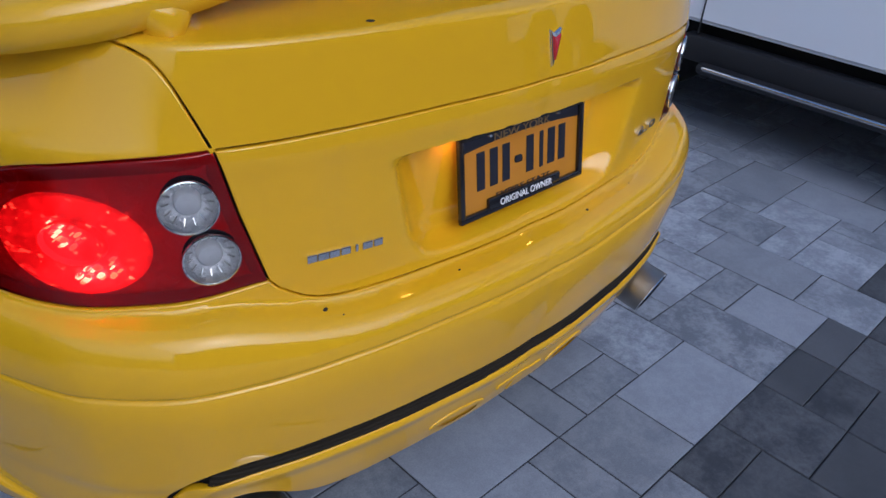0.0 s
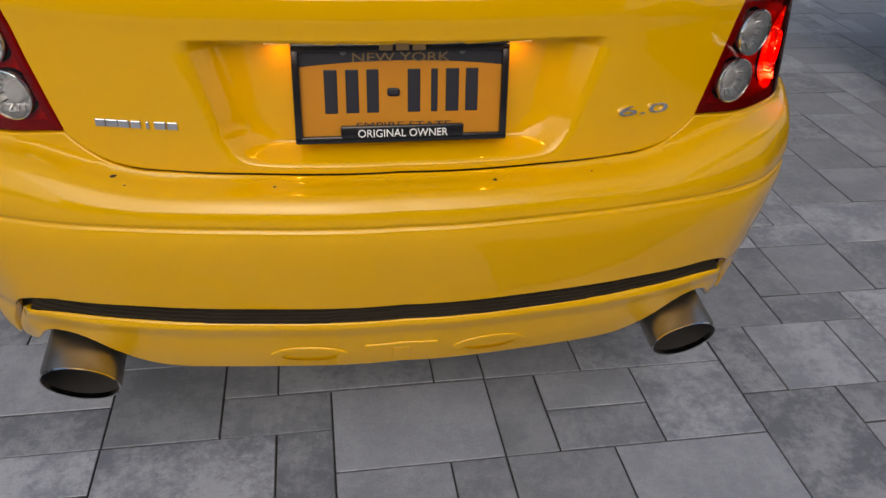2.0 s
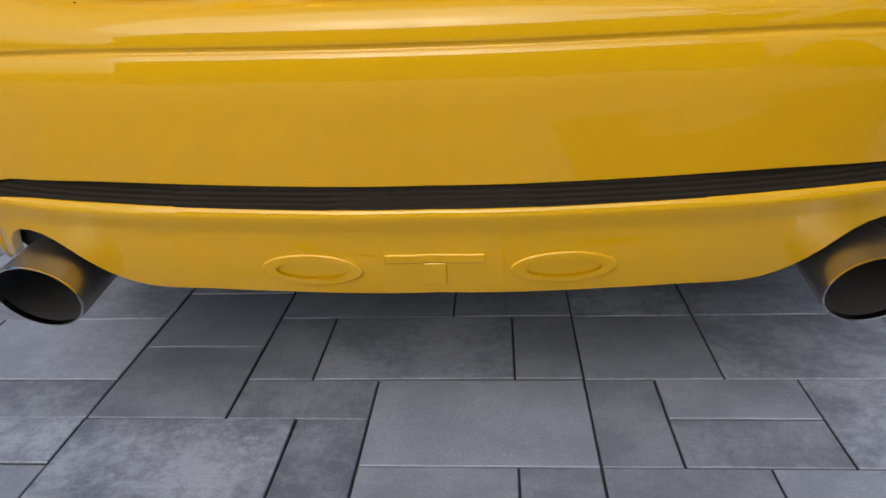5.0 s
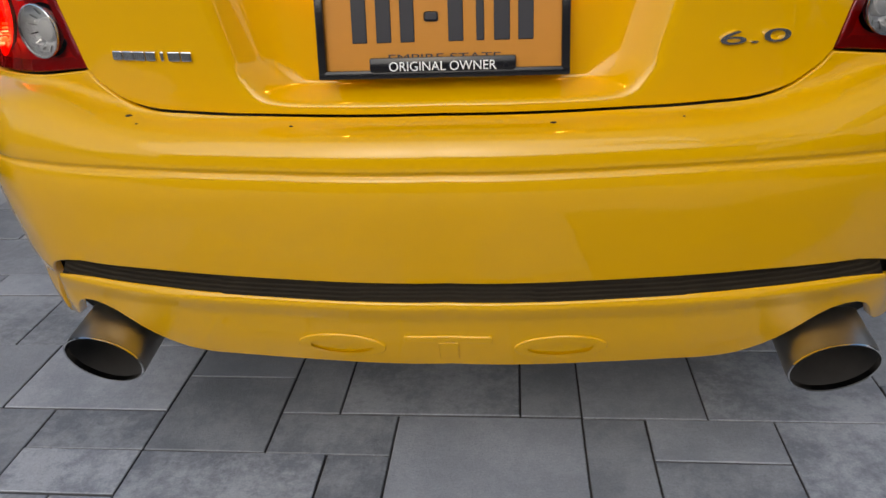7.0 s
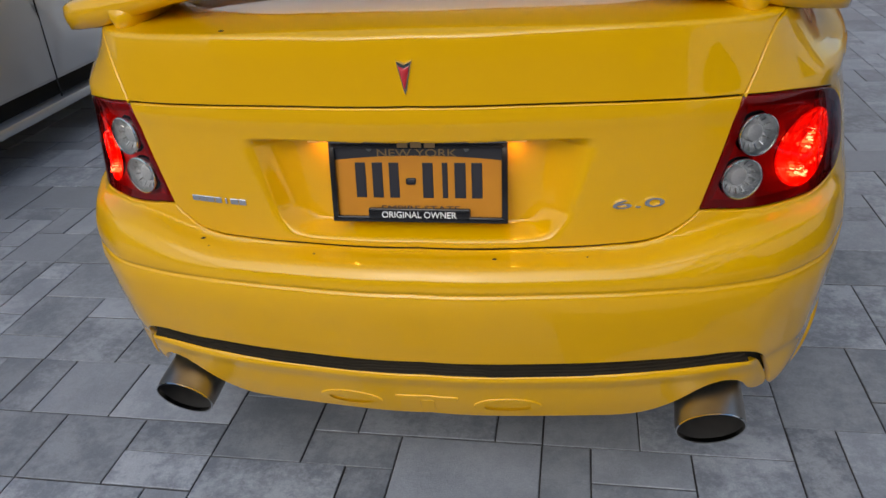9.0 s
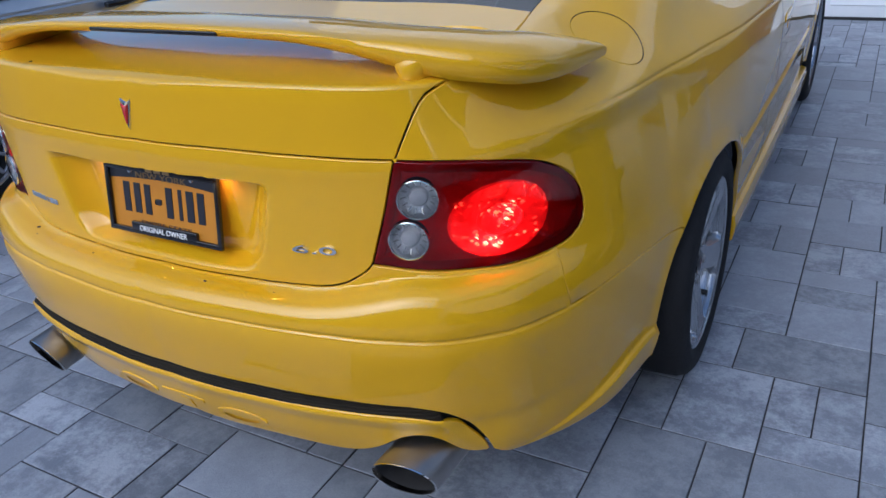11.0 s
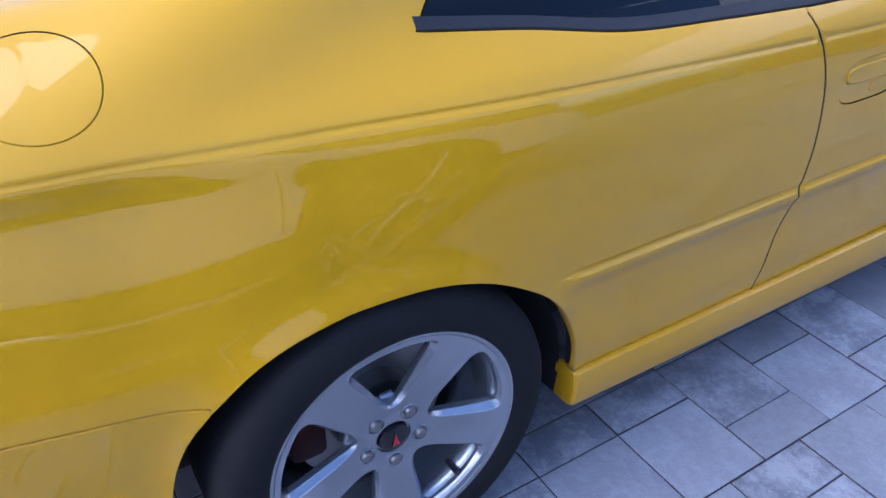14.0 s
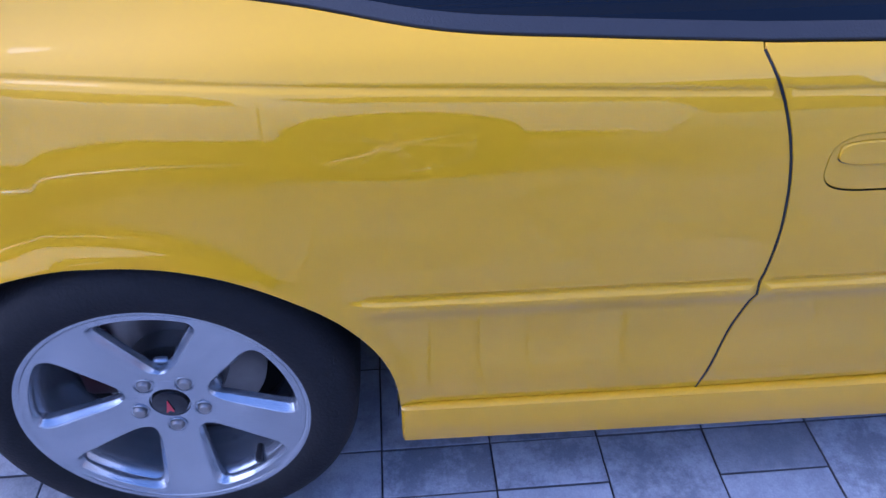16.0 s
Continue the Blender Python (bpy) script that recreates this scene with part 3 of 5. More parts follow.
LEVER = snapz(np.array([(0.92, 2.041 + 0.090 * np.sign(math.cos(a)) * abs(math.cos(a)) ** 0.4, 0.773 + 0.019 * np.sign(math.sin(a)) * abs(math.sin(a)) ** 0.6) for a in ang]))

car = tagged(new("yellow_coupe"), "glossy yellow two-door coupe with rear spoiler, tail lights lit", "car")


def whole(right):
    """A closed line from its right half, which starts and ends on the car's middle."""
    return np.concatenate([right, flip(right)[::-1][1:-1]])


# the boot's rear edge: where the face turns into the deck
edge_u = np.linspace(-0.56, 0.56, 200)
edge_v = np.linspace(0.16, 0.30, 57)
_, turn_n = from_chart(np.stack([np.repeat(edge_u, 57), np.tile(edge_v, 200)], -1))
first_up = np.argmax(turn_n[:, 2].reshape(200, 57) > 0.72, axis=1)
fit_edge = np.polyfit(edge_u ** 2, edge_v[first_up] - 0.00125, 4)
F_boot = from_chart(np.stack([edge_u, np.polyval(fit_edge, edge_u ** 2)], -1))[0]
panel("rear_panel", whole(loop(L_trunk_low, L_lamp_in, L_trunk_mid[::-1])), YELLOW, car, step=0.0065, z0=0.66, bands=[(0.132, 0.164, 0.0018), (-0.018, 0.036, 0.0035)], warp=lambda v: 1 + 0.174 * np.clip(v / 0.169, 0, 1), label="lower boot panel with the plate recess")
panel("trunk_lid", whole(loop(L_trunk_mid, L_trunk_edge, L_glass_low)), YELLOW, car, step=0.009, lines=[F_boot], label="boot lid with a sharp rear edge")
panel("bumper", whole(loop(L_slot_top[::-1], L_notch[::-1], L_bumper_low[::-1], L_arch_rear[::-1], L_groove[::-1], L_bumper_seam[::-1], L_lamp_low_in[::-1], L_trunk_low[::-1])), YELLOW, car, step=0.011, z0=0.5,
      bands=[(0.075, 0.15, 0.0035)], lines=[F_groove, F_lip, flip(F_lip)], tight=L_bumper_seam, label="rear bumper with a pressed line")
valance = panel("lower_valance", whole(loop(L_slot_low, L_val_low)), YELLOW, car, step=0.010, z0=0.5, lift=-0.003, lines=[F_ledge], label="lower valance with a rounded ledge and three raised shapes")
panel("slot_insert", whole(loop(L_slot_top[::-1] + (0, 0, 0.012), L_notch[:-1][::-1][:4], L_slot_low[::-1][12:] - (0, 0, 0.012))), GRILLE, car, step=0.02, z0=0.5, lift=-0.006, label="black mesh insert in the bumper slot")
for sgn in (1, -1):
    mir = sgn < 0
    quarter = loop(L_lamp_top[::-1], L_trunk_edge, L_pillar_glass[::-1], L_pillar_top[::-1], L_pillar_win[::-1], L_belt, L_door_seam, L_sill_q, L_arch_hi[::-1], L_groove[::-1], L_bumper_seam[::-1], L_lamp_low_out)
    panel("quarter_panel", quarter, YELLOW, car, step=0.018, mirror=mir, label="rear quarter panel with a shoulder crease", lines=[F_crease, F_rub], holes=[] if mir else [FUEL], tight=L_bumper_seam)
    door_loop = loop(L_door_seam[::-1], snap(line((0.865, 1.830, 0.909), (0.87, 2.4, 0.895), (0.862, 3.02, 0.88))), snap(line((0.862, 3.02, 0.88), (0.92, 3.06, 0.7), (0.92, 3.05, 0.5), (0.905, 3.0, 0.288))), snap(line((0.905, 3.0, 0.288), (0.90, 1.864, 0.288))))
    panel("door", door_loop, YELLOW, car, step=0.025, mirror=mir, gap=0.0026, label="long door of the coupe", lines=[F_crease, F_rub], holes=[HANDLE])
    fa = 3.757
    arch_f = snap(line(*[(0.91, fa - 0.36 * math.cos(a), 0.288 + 0.345 * math.sin(a)) for a in np.linspace(0, math.pi, 24)]))
    fender = loop(snap(line((0.905, 3.0, 0.288), (0.92, 3.05, 0.5), (0.92, 3.06, 0.7), (0.862, 3.02, 0.88))), snap(line((0.862, 3.02, 0.88), (0.80, 3.3, 0.93), (0.72, 3.9, 0.87), (0.62, 4.35, 0.76))),
                  snap(line((0.62, 4.35, 0.76), (0.74, 4.3, 0.6), (0.80, 4.2, 0.45), (0.85, 4.11, 0.288))), arch_f[::-1], snap(line((0.91, fa - 0.36, 0.288), (0.905, 3.0, 0.288))))
    panel("front_fender", fender, YELLOW, car, step=0.04, mirror=mir)
    panel("side_glass", loop(L_belt + (0, 0, 0.02), snap(line((0.85, 1.83, 0.926), (0.855, 2.4, 0.912), (0.84, 2.95, 0.9))), snap(line((0.84, 2.95, 0.9), (0.66, 2.35, 1.30), (0.63, 1.9, 1.33), (0.62, 1.42, 1.29), curve=True)), L_pillar_win[::-1]),
          GLASS, car, step=0.04, mirror=mir, lift=-0.006, label="dark tinted side glass")
    belt_all = np.concatenate([L_belt, snap(line((0.865, 1.830, 0.909), (0.87, 2.4, 0.895), (0.862, 3.02, 0.88)))[1:]])
    panel("window_trim", loop(belt_all, belt_all[::-1] + (-0.006, 0, 0.024)), BLACK, car, step=0.01, mirror=mir, lift=0.003, gap=0.0005, label="black rubber strip under the side window")
    # dark strip over the door's shut line, for the shade in the gap
    c = to_chart(L_door_seam)
    d = np.gradient(c, axis=0)
    side = 0.0018 * np.stack([-d[:, 1], d[:, 0]], -1) / np.linalg.norm(d, axis=1, keepdims=True)
    panel("door_seal", from_chart(np.concatenate([c + side, (c - side)[::-1]]))[0], DARK, car, step=0.02, mirror=mir, gap=0.0, lift=0.0005, deep=0.004)
roof_half = loop(L_pillar_glass[:1][::-1], L_pillar_top[::-1], snap(line((0.62, 1.42, 1.29), (0.63, 1.9, 1.33), (0.66, 2.35, 1.30), curve=True)), snap(line((0.66, 2.35, 1.30), (0.3, 2.30, 1.36), (0, 2.28, 1.365))))
panel("rear_window", whole(loop(L_glass_low[::-1], L_pillar_glass[::-1], snap(line((0.50, 1.36, 1.335), (0.25, 1.38, 1.36), (0, 1.39, 1.365))))), GLASS, car, step=0.04, lift=-0.003, label="dark tinted rear window")


def sheet(name, xs, ys, mat, lift=0.0, label=""):
    """A piece of the body over a stretch of the plan, met from above."""
    gx, gy = np.meshgrid(xs, ys)
    gx, gy = gx.ravel(), gy.ravel()
    lo, hi = np.full(len(gx), 0.5), np.full(len(gx), 1.6)
    for _ in range(30):
        mid = (lo + hi) / 2
        ins = body(np.stack([gx, gy, mid], -1)) < 0
        lo, hi = np.where(ins, mid, lo), np.where(ins, hi, mid)
    p = np.stack([gx, gy, lo], -1)
    n = slope(p)
    w = len(xs)
    faces = [(j * w + i, j * w + i + 1, (j + 1) * w + i + 1, (j + 1) * w + i) for j in range(len(ys) - 1) for i in range(w - 1)]
    return mesh_of(name, p + lift * n, faces, mat, car, label, normals=n)


sheet("roof", np.linspace(-0.60, 0.60, 25), np.linspace(1.385, 2.30, 24), YELLOW)
sheet("windscreen", np.linspace(-0.64, 0.64, 21), np.linspace(2.31, 3.05, 20), GLASS, lift=-0.004)
sheet("hood", np.linspace(-0.66, 0.66, 25), np.linspace(3.08, 4.45, 30), YELLOW, lift=0.0)

# dark shell close behind the panels, wheel houses and floor
shell = loop(snap(line((0, -0.03, 0.255), (0.5, 0.0, 0.26), (0.7, 0.13, 0.26), (0.85, 0.55, 0.26), curve=True), 0.5), L_arch_rear[::-1] - (0, 0.02, 0), L_arch_hi + (0, 0, 0.02), snap(line((0.9, 1.37, 0.27), (0.9, 3.38, 0.27))),
             snap(line(*[(0.91, fa - 0.375 * math.cos(a), 0.288 + 0.36 * math.sin(a)) for a in np.linspace(0, math.pi, 24)])), snap(line((0.85, 4.13, 0.288), (0.5, 4.55, 0.27), (0, 4.68, 0.27), curve=True)),
             snap(line((0, 4.68, 0.27), (0, 4.66, 0.62))), snap(line((0, 4.66, 0.62), (0.6, 4.40, 0.74), (0.72, 3.9, 0.86), (0.80, 3.3, 0.92), (0.855, 3.02, 0.87), (0.86, 1.8, 0.895), curve=True)),
             L_belt[::-1] - (0, 0, 0.01), snap(line((0.786, 1.079, 0.968), (0.70, 0.9, 1.01), (0.62, 0.62, 1.03))), L_glass_low + (0, 0.02, 0), snap(line((0, 0.50, 1.045), (0, 0.06, 1.0))), snapz(line((0, -0.01, 0.97), (0, -0.02, 0.26))))
RECESS[0] = 0.14
for mir in (False, True):
    panel("inner_shell", shell, DARK, car, step=0.016, mirror=mir, lift=-0.026, deep=0.001, gap=0.0, holes=[loop(L_lamp_in, L_lamp_top, L_lamp_low[::-1])])
RECESS[0] = 0.050
for mir in (False, True):
    panel("front_bumper", loop(snap(line((0.001, 4.68, 0.25), (0.5, 4.55, 0.25), (0.85, 4.11, 0.27), curve=True)), snap(line((0.85, 4.11, 0.288), (0.80, 4.2, 0.45), (0.74, 4.3, 0.6), (0.62, 4.35, 0.76))), snap(line((0.62, 4.35, 0.76), (0.3, 4.55, 0.72), (0.001, 4.62, 0.70))), snap(line((0.001, 4.62, 0.70), (0.001, 4.68, 0.25)))), YELLOW, car, step=0.05, mirror=mir, gap=0.0)
part("floor_pan", box_bm(1.36, 3.9, 0.10, (0, 2.5, 0.27), 0.02), DARK, car)
for ay in (0.968, fa):
    for sgn in (1, -1):
        bm = bmesh.new()
        n = 24
        ring = [[bm.verts.new((sgn * x, ay - 0.385 * math.cos(a), 0.28 + 0.372 * math.sin(a))) for a in np.linspace(-0.10, math.pi + 0.20, n)] for x in (0.86, 0.60)]
        for i in range(n - 1):
            bm.faces.new((ring[0][i], ring[0][i + 1], ring[1][i + 1], ring[1][i]))
        bm.faces.new(ring[1])
        part("wheel_liner", bm, DARK, car, smooth=40)


def side_skirt():
    """The lip below the doors: one bar with a rounded face and a slanted rear end."""
    ys = [1.352, 1.356, 1.40, 1.7, 2.1, 2.6, 3.1, 3.36, 3.372]
    prof = [(0.86, 0.290), (0.903, 0.293), (0.912, 0.288), (0.916, 0.262), (0.916, 0.235), (0.910, 0.206), (0.900, 0.199), (0.85, 0.199)]
    verts = [(x * (1 if 0 < j < len(ys) - 1 else 0.994) + 0.004 * math.sin((y - 1.3) * 1.5), y, z - 0.018 * (y - 1.35) * (0.5 if z < 0.25 else 0.25) * 1.6) for j, y in enumerate(ys) for x, z in prof]
    k = len(prof)
    faces = [(j * k + i, (j + 1) * k + i, (j + 1) * k + i + 1, j * k + i + 1) for j in range(len(ys) - 1) for i in range(k - 1)]
    faces += [tuple(range(k)), tuple(range((len(ys) - 1) * k, len(ys) * k))[::-1]]
    return verts, faces


sv, sf = side_skirt()
for sgn in (1, -1):
    bm = bmesh.new()
    vs = [bm.verts.new((sgn * x, y, z)) for x, y, z in sv]
    for f in sf:
        bm.faces.new([vs[i] for i in f])
    bmesh.ops.recalc_face_normals(bm, faces=bm.faces)
    part("side_skirt", bm, YELLOW, car, "body-coloured lip below the door", smooth=35)


# ---- wheels ----
def spoke_sector():
    """A fifth of the wheel's face: a spoke with the hub and rim beside it, between two half windows with soft corners and a sloped edge."""
    h = math.radians(36)
    knots = [(0.0599, 0.0435), (0.0665, 0.0400), (0.080, 0.0385), (0.100, 0.0398), (0.130, 0.0432), (0.155, 0.0460), (0.178, 0.0484), (0.1915, 0.0512), (0.1978, 0.0570), (0.1985, 0.0660), (0.1930, 0.0815), (0.1840, 0.1003), (0.1770, 0.1120), (0.1695, 0.1231)]
    edge = line(*[(a, b, 0) for a, b in knots], step=0.0045, curve=True)[:, :2]
    d = np.gradient(edge, axis=0)
    d /= np.linalg.norm(d, axis=1, keepdims=True)
    across = np.stack([d[:, 1], -d[:, 0]], -1)
    depth = np.interp(np.linspace(0, 1, len(edge)), [0, 0.12, 0.3, 0.55, 0.64, 0.72, 1.0], [0.003, 0.007, 0.0095, 0.0110, 0.010, 0.005, 0.004])
    face = edge + across * depth[:, None]
    # both lines meet the neighbour on the sector's border
    for c in (face, edge):
        for e in (0, -1):
            r = math.hypot(*c[e])
            c[e] = (r * math.cos(h), r * math.sin(h))
    over = np.arctan2(face[:, 1], face[:, 0]) > h
    reach = np.hypot(face[:, 0], face[:, 1])
    face = np.where(over[:, None], np.stack([reach * math.cos(h), reach * math.sin(h)], -1), face)

    def height(q):
        r = np.hypot(q[:, 0], q[:, 1])
        return 0.077 + 0.19 * (r - 0.03) - 0.18 * (r - 0.03) ** 2 - 0.0022 * np.clip(1 - np.abs(q[:, 1]) / 0.03, 0, 1) * smooth(0.08, 0.14, r) * (1 - smooth(0.19, 0.215, r))

    R0, R1 = 0.031, 0.2245
    arc0 = [(R0 * math.cos(a), R0 * math.sin(a)) for a in np.linspace(-h, h, 13)]
    arc1 = [(R1 * math.cos(a), R1 * math.sin(a)) for a in np.linspace(h, -h, 31)]
    upper = [tuple(q) for q in face]
    lower = [(a, -b) for a, b in upper[::-1]]
    rim = np.array(arc0 + upper + arc1 + lower)
    keep = np.linalg.norm(rim - np.roll(rim, 1, axis=0), axis=1) > 3e-4
    rim = rim[keep]
    grid = np.stack(np.meshgrid(np.arange(0.035, 0.225, 0.008), np.arange(-0.128, 0.129, 0.008)), -1).reshape(-1, 2)
    away = np.linalg.norm(grid[:, None] - rim[None], axis=2).min(1) > 0.004
    grid = grid[inside2(grid, rim) & away]
    n = len(rim)
    got = delaunay_2d_cdt([Vector(q) for q in np.concatenate([rim, grid])], [(i, (i + 1) % n) for i in range(n)], [], 1, 1e-7)
    flat = np.array([tuple(q) for q in got[0]])
    tris = [f for f in got[2] if inside2(flat[list(f)].mean(0)[None], rim)[0]]
    bm = bmesh.new()
    vs = [bm.verts.new((z, q[0], q[1])) for q, z in zip(flat, height(flat))]
    for f in tris:
        bm.faces.new([vs[i] for i in f])
    for side in (1, -1):
        drop = np.interp(np.linspace(0, 1, len(edge)), [0, 0.15, 0.6, 0.8, 1.0], [0.005, 0.010, 0.0130, 0.009, 0.006])
        rows = [(face, height(face)), (face * 0.75 + edge * 0.25, height(face) - drop * 0.15), (face * 0.35 + edge * 0.65, height(face) - drop * 0.72), (edge, height(face) - drop), (edge - across * 0.0006, height(face) - drop - 0.004), (edge - across * 0.001, height(face) - drop - 0.012)]
        made = [[bm.verts.new((z, q[0], side * q[1])) for q, z in zip(c, hs)] for c, hs in rows]
        for p, q in zip(made, made[1:]):
            for i in range(len(edge) - 1):
                bm.faces.new((p[i], p[i + 1], q[i + 1], q[i]))
    bmesh.ops.remove_doubles(bm, verts=bm.verts, dist=2e-5)
    bmesh.ops.recalc_face_normals(bm, faces=bm.faces)
    me = bpy.data.meshes.new("spoke")
    for f in bm.faces:
        f.smooth = True
    for e in bm.edges:
        if len(e.link_faces) == 2 and e.calc_face_angle(0) > radians(32):
            e.smooth = False
    bm.to_mesh(me)
    bm.free()
    me.materials.append(ALLOY)
    return me


def wheel():
    """Tyre, five-spoke rim, cap, nuts, valve, brake disc and caliper; its face looks along +x, its middle is the origin."""
    hub = new("wheel")
    R = 0.316
    tyre = lathe_bm([(-0.115, 0.222), (-0.122, 0.25), (-0.120, 0.285), (-0.108, 0.304), (-0.085, 0.313), (-0.04, R), (0.04, R), (0.085, 0.313), (0.104, 0.305), (0.116, 0.288), (0.121, 0.262), (0.118, 0.240), (0.108, 0.231), (0.100, 0.222)], 96, close=True)
    part("tyre", tyre, RUBBER, hub, "black low-profile tyre", smooth=50)
    part("barrel", lathe_bm([(-0.10, 0.215), (-0.04, 0.190), (-0.010, 0.185)], 72), SOOT, hub, smooth=50)
    part("rim", lathe_bm([(-0.012, 0.183), (0.004, 0.1855), (0.020, 0.1945), (0.040, 0.1975), (0.064, 0.2010), (0.078, 0.2040), (0.088, 0.2080), (0.0995, 0.2225), (0.1055, 0.2235), (0.1085, 0.2262), (0.1115, 0.2310), (0.1110, 0.2355), (0.104, 0.238), (0.098, 0.230)], 96), ALLOY, hub, "silver alloy rim", smooth=40)
    spoke_mesh = spoke_sector()
    for k in range(5):
        sp = new("spoke", spoke_mesh)
        sp.parent = hub
        sp.matrix_basis = Matrix.Rotation(math.radians(72 * k - 90), 4, "X")
        web = part("hub_web", box_bm(0.012, 0.026, 0.030, (0.058, 0, 0.074), 0.004, 2, turn=Matrix.Rotation(0.45, 4, "Y")), ALLOY, hub, smooth=30)
        web.matrix_basis = Matrix.Rotation(math.radians(72 * k), 4, "X")
    part("hub_face", lathe_bm([(0.04, 0.062), (0.075, 0.060), (0.0815, 0.052), (0.0825, 0.034), (0.078, 0.033)], 40), ALLOY, hub, smooth=35)
    part("centre_cap", lathe_bm([(0.075, 0.031), (0.0865, 0.029), (0.0895, 0.022), (0.0905, 0.0005)], 32), GLOSSBLACK, hub, "black centre cap with a small red dart", smooth=40)
    bm = bmesh.new()
    for f in (((0, 0.021), (-0.009, -0.018), (0, -0.012)), ((0, 0.021), (0, -0.012), (0.009, -0.018))):
        bm.faces.new([bm.verts.new((0.0920, -a * 0.8, b * 0.8)) for a, b in f])
    part("cap_dart", bm, BADGERED, hub)
    for k in range(5):
        a = math.radians(72 * k - 90)
        at = (0, 0.056 * math.cos(a), 0.056 * math.sin(a))
        part("lug_nut", lathe_bm([(0.05, 0.0115), (0.0855, 0.0115), (0.0895, 0.0085), (0.0905, 0.0005)], 12, at=at), STEEL, hub, smooth=40)
        part("nut_recess", lathe_bm([(0.055, 0.0165), (0.0840, 0.0170), (0.0850, 0.0155), (0.06, 0.0145)], 20, at=at), ALLOY, hub, smooth=40)
    part("brake_disc", lathe_bm([(-0.02, 0.150), (-0.004, 0.150), (-0.004, 0.085), (0.03, 0.080), (0.034, 0.03)], 60), STEEL, hub, "worn steel brake disc", smooth=35)
    part("brake_back", lathe_bm([(-0.05, 0.20), (-0.05, 0.001)], 40), DARK, hub)
    part("caliper", box_bm(0.07, 0.07, 0.14, (-0.01, -0.13, 0.03), 0.015), CALIPER, hub, "red brake caliper", smooth=40)
    va = math.radians(-52)
    part("valve", lathe_bm([(0.06, 0.006), (0.095, 0.006), (0.097, 0.001)], 12, at=(0, 0.200 * math.cos(va), 0.200 * math.sin(va))), BLACK, hub, smooth=40)
    return hub


first = wheel()
first.parent = car
first.matrix_basis = pose(0.800, 0.968, 0.314)
for x, y, turn in ((0.800, fa, 20), (-0.800, 0.968, 40), (-0.800, fa, 10)):
    w = copy_thing(first, pose(x, y, 0.314, turn, 0, 0) if x > 0 else pose(x, y, 0.314, 0, 0, 180) @ pose(0, 0, 0, turn))
    w.parent = car


# ---- spoiler ----
def spoiler():
    rows = []
    te = spline([0, 0.3, 0.5, 0.62, 0.69, 0.735, 0.757, 0.765], [0.080, 0.086, 0.100, 0.125, 0.160, 0.235, 0.36, 0.47])
    le = spline([0, 0.3, 0.5, 0.62, 0.69, 0.735, 0.757, 0.765], [0.245, 0.262, 0.30, 0.36, 0.42, 0.462, 0.485, 0.485])
    zt = spline([0, 0.3, 0.5, 0.62, 0.69, 0.735, 0.757, 0.765], [1.090, 1.084, 1.068, 1.053, 1.041, 1.022, 1.004, 0.992])
    droop = spline([0, 0.3, 0.45, 0.55, 0.62, 0.69, 0.735, 0.757, 0.765], [0.018, 0.019, 0.028, 0.044, 0.051, 0.050, 0.041, 0.025, 0.014])
    xs = np.concatenate([np.linspace(0, 0.6, 13), np.linspace(0.62, 0.765, 14)])
    xs = np.concatenate([-xs[::-1], xs[1:]])
    prof = [(0.0, -0.55), (-0.012, -0.30), (0.0, 0.0), (0.06, 0.10), (0.2, 0.20), (0.4, 0.24), (0.65, 0.12), (0.9, -0.18), (1.0, -0.45), (0.9, -0.72), (0.65, -0.86), (0.35, -0.95), (0.1, -1.0), (0.03, -0.90)]
    bm = bmesh.new()
    for x in xs:
        a = abs(x)
        y0, y1, z0, d = float(te(a)), float(le(a)), float(zt(a)), float(droop(a))
        rows.append([bm.verts.new((x, y0 + (y1 - y0) * s, z0 + d * h - 0.004)) for s, h in prof])
    k = len(prof)
    for p, q in zip(rows, rows[1:]):
        for i in range(k):
            bm.faces.new((p[i], p[(i + 1) % k], q[(i + 1) % k], q[i]))
    bm.faces.new(rows[0]), bm.faces.new(rows[-1][::-1])
    bmesh.ops.recalc_face_normals(bm, faces=bm.faces)
    wing = part("spoiler", bm, YELLOW, car, "yellow rear wing on two feet", smooth=60)
    for sgn in (1, -1):
        bm = bmesh.new()
        rings = []
        for z, y0, y1, w in ((0.980, 0.116, 0.27, 0.026), (0.992, 0.108, 0.28, 0.030), (1.004, 0.102, 0.29, 0.036), (1.016, 0.100, 0.30, 0.046), (1.028, 0.102, 0.31, 0.060), (1.040, 0.108, 0.315, 0.080), (1.052, 0.118, 0.32, 0.098)):
            ring = []
            for i in range(20):
                a = 2 * math.pi * i / 20
                ring.append(bm.verts.new((sgn * 0.548 + w * math.sin(a), (y0 + y1) / 2 - (y1 - y0) / 2 * math.cos(a), z)))
            rings.append(ring)
        for p, q in zip(rings, rings[1:]):
            for i in range(20):
                bm.faces.new((p[i], p[(i + 1) % 20], q[(i + 1) % 20], q[i]))
        bmesh.ops.recalc_face_normals(bm, faces=bm.faces)
        part("foot", bm, YELLOW, wing, smooth=60)
    part("brake_light_strip", box_bm(0.34, 0.010, 0.009, (0, 0.0835, 1.0725), 0.003), GLOSSBLACK, wing, "dark high-level brake light strip", smooth=40)


spoiler()


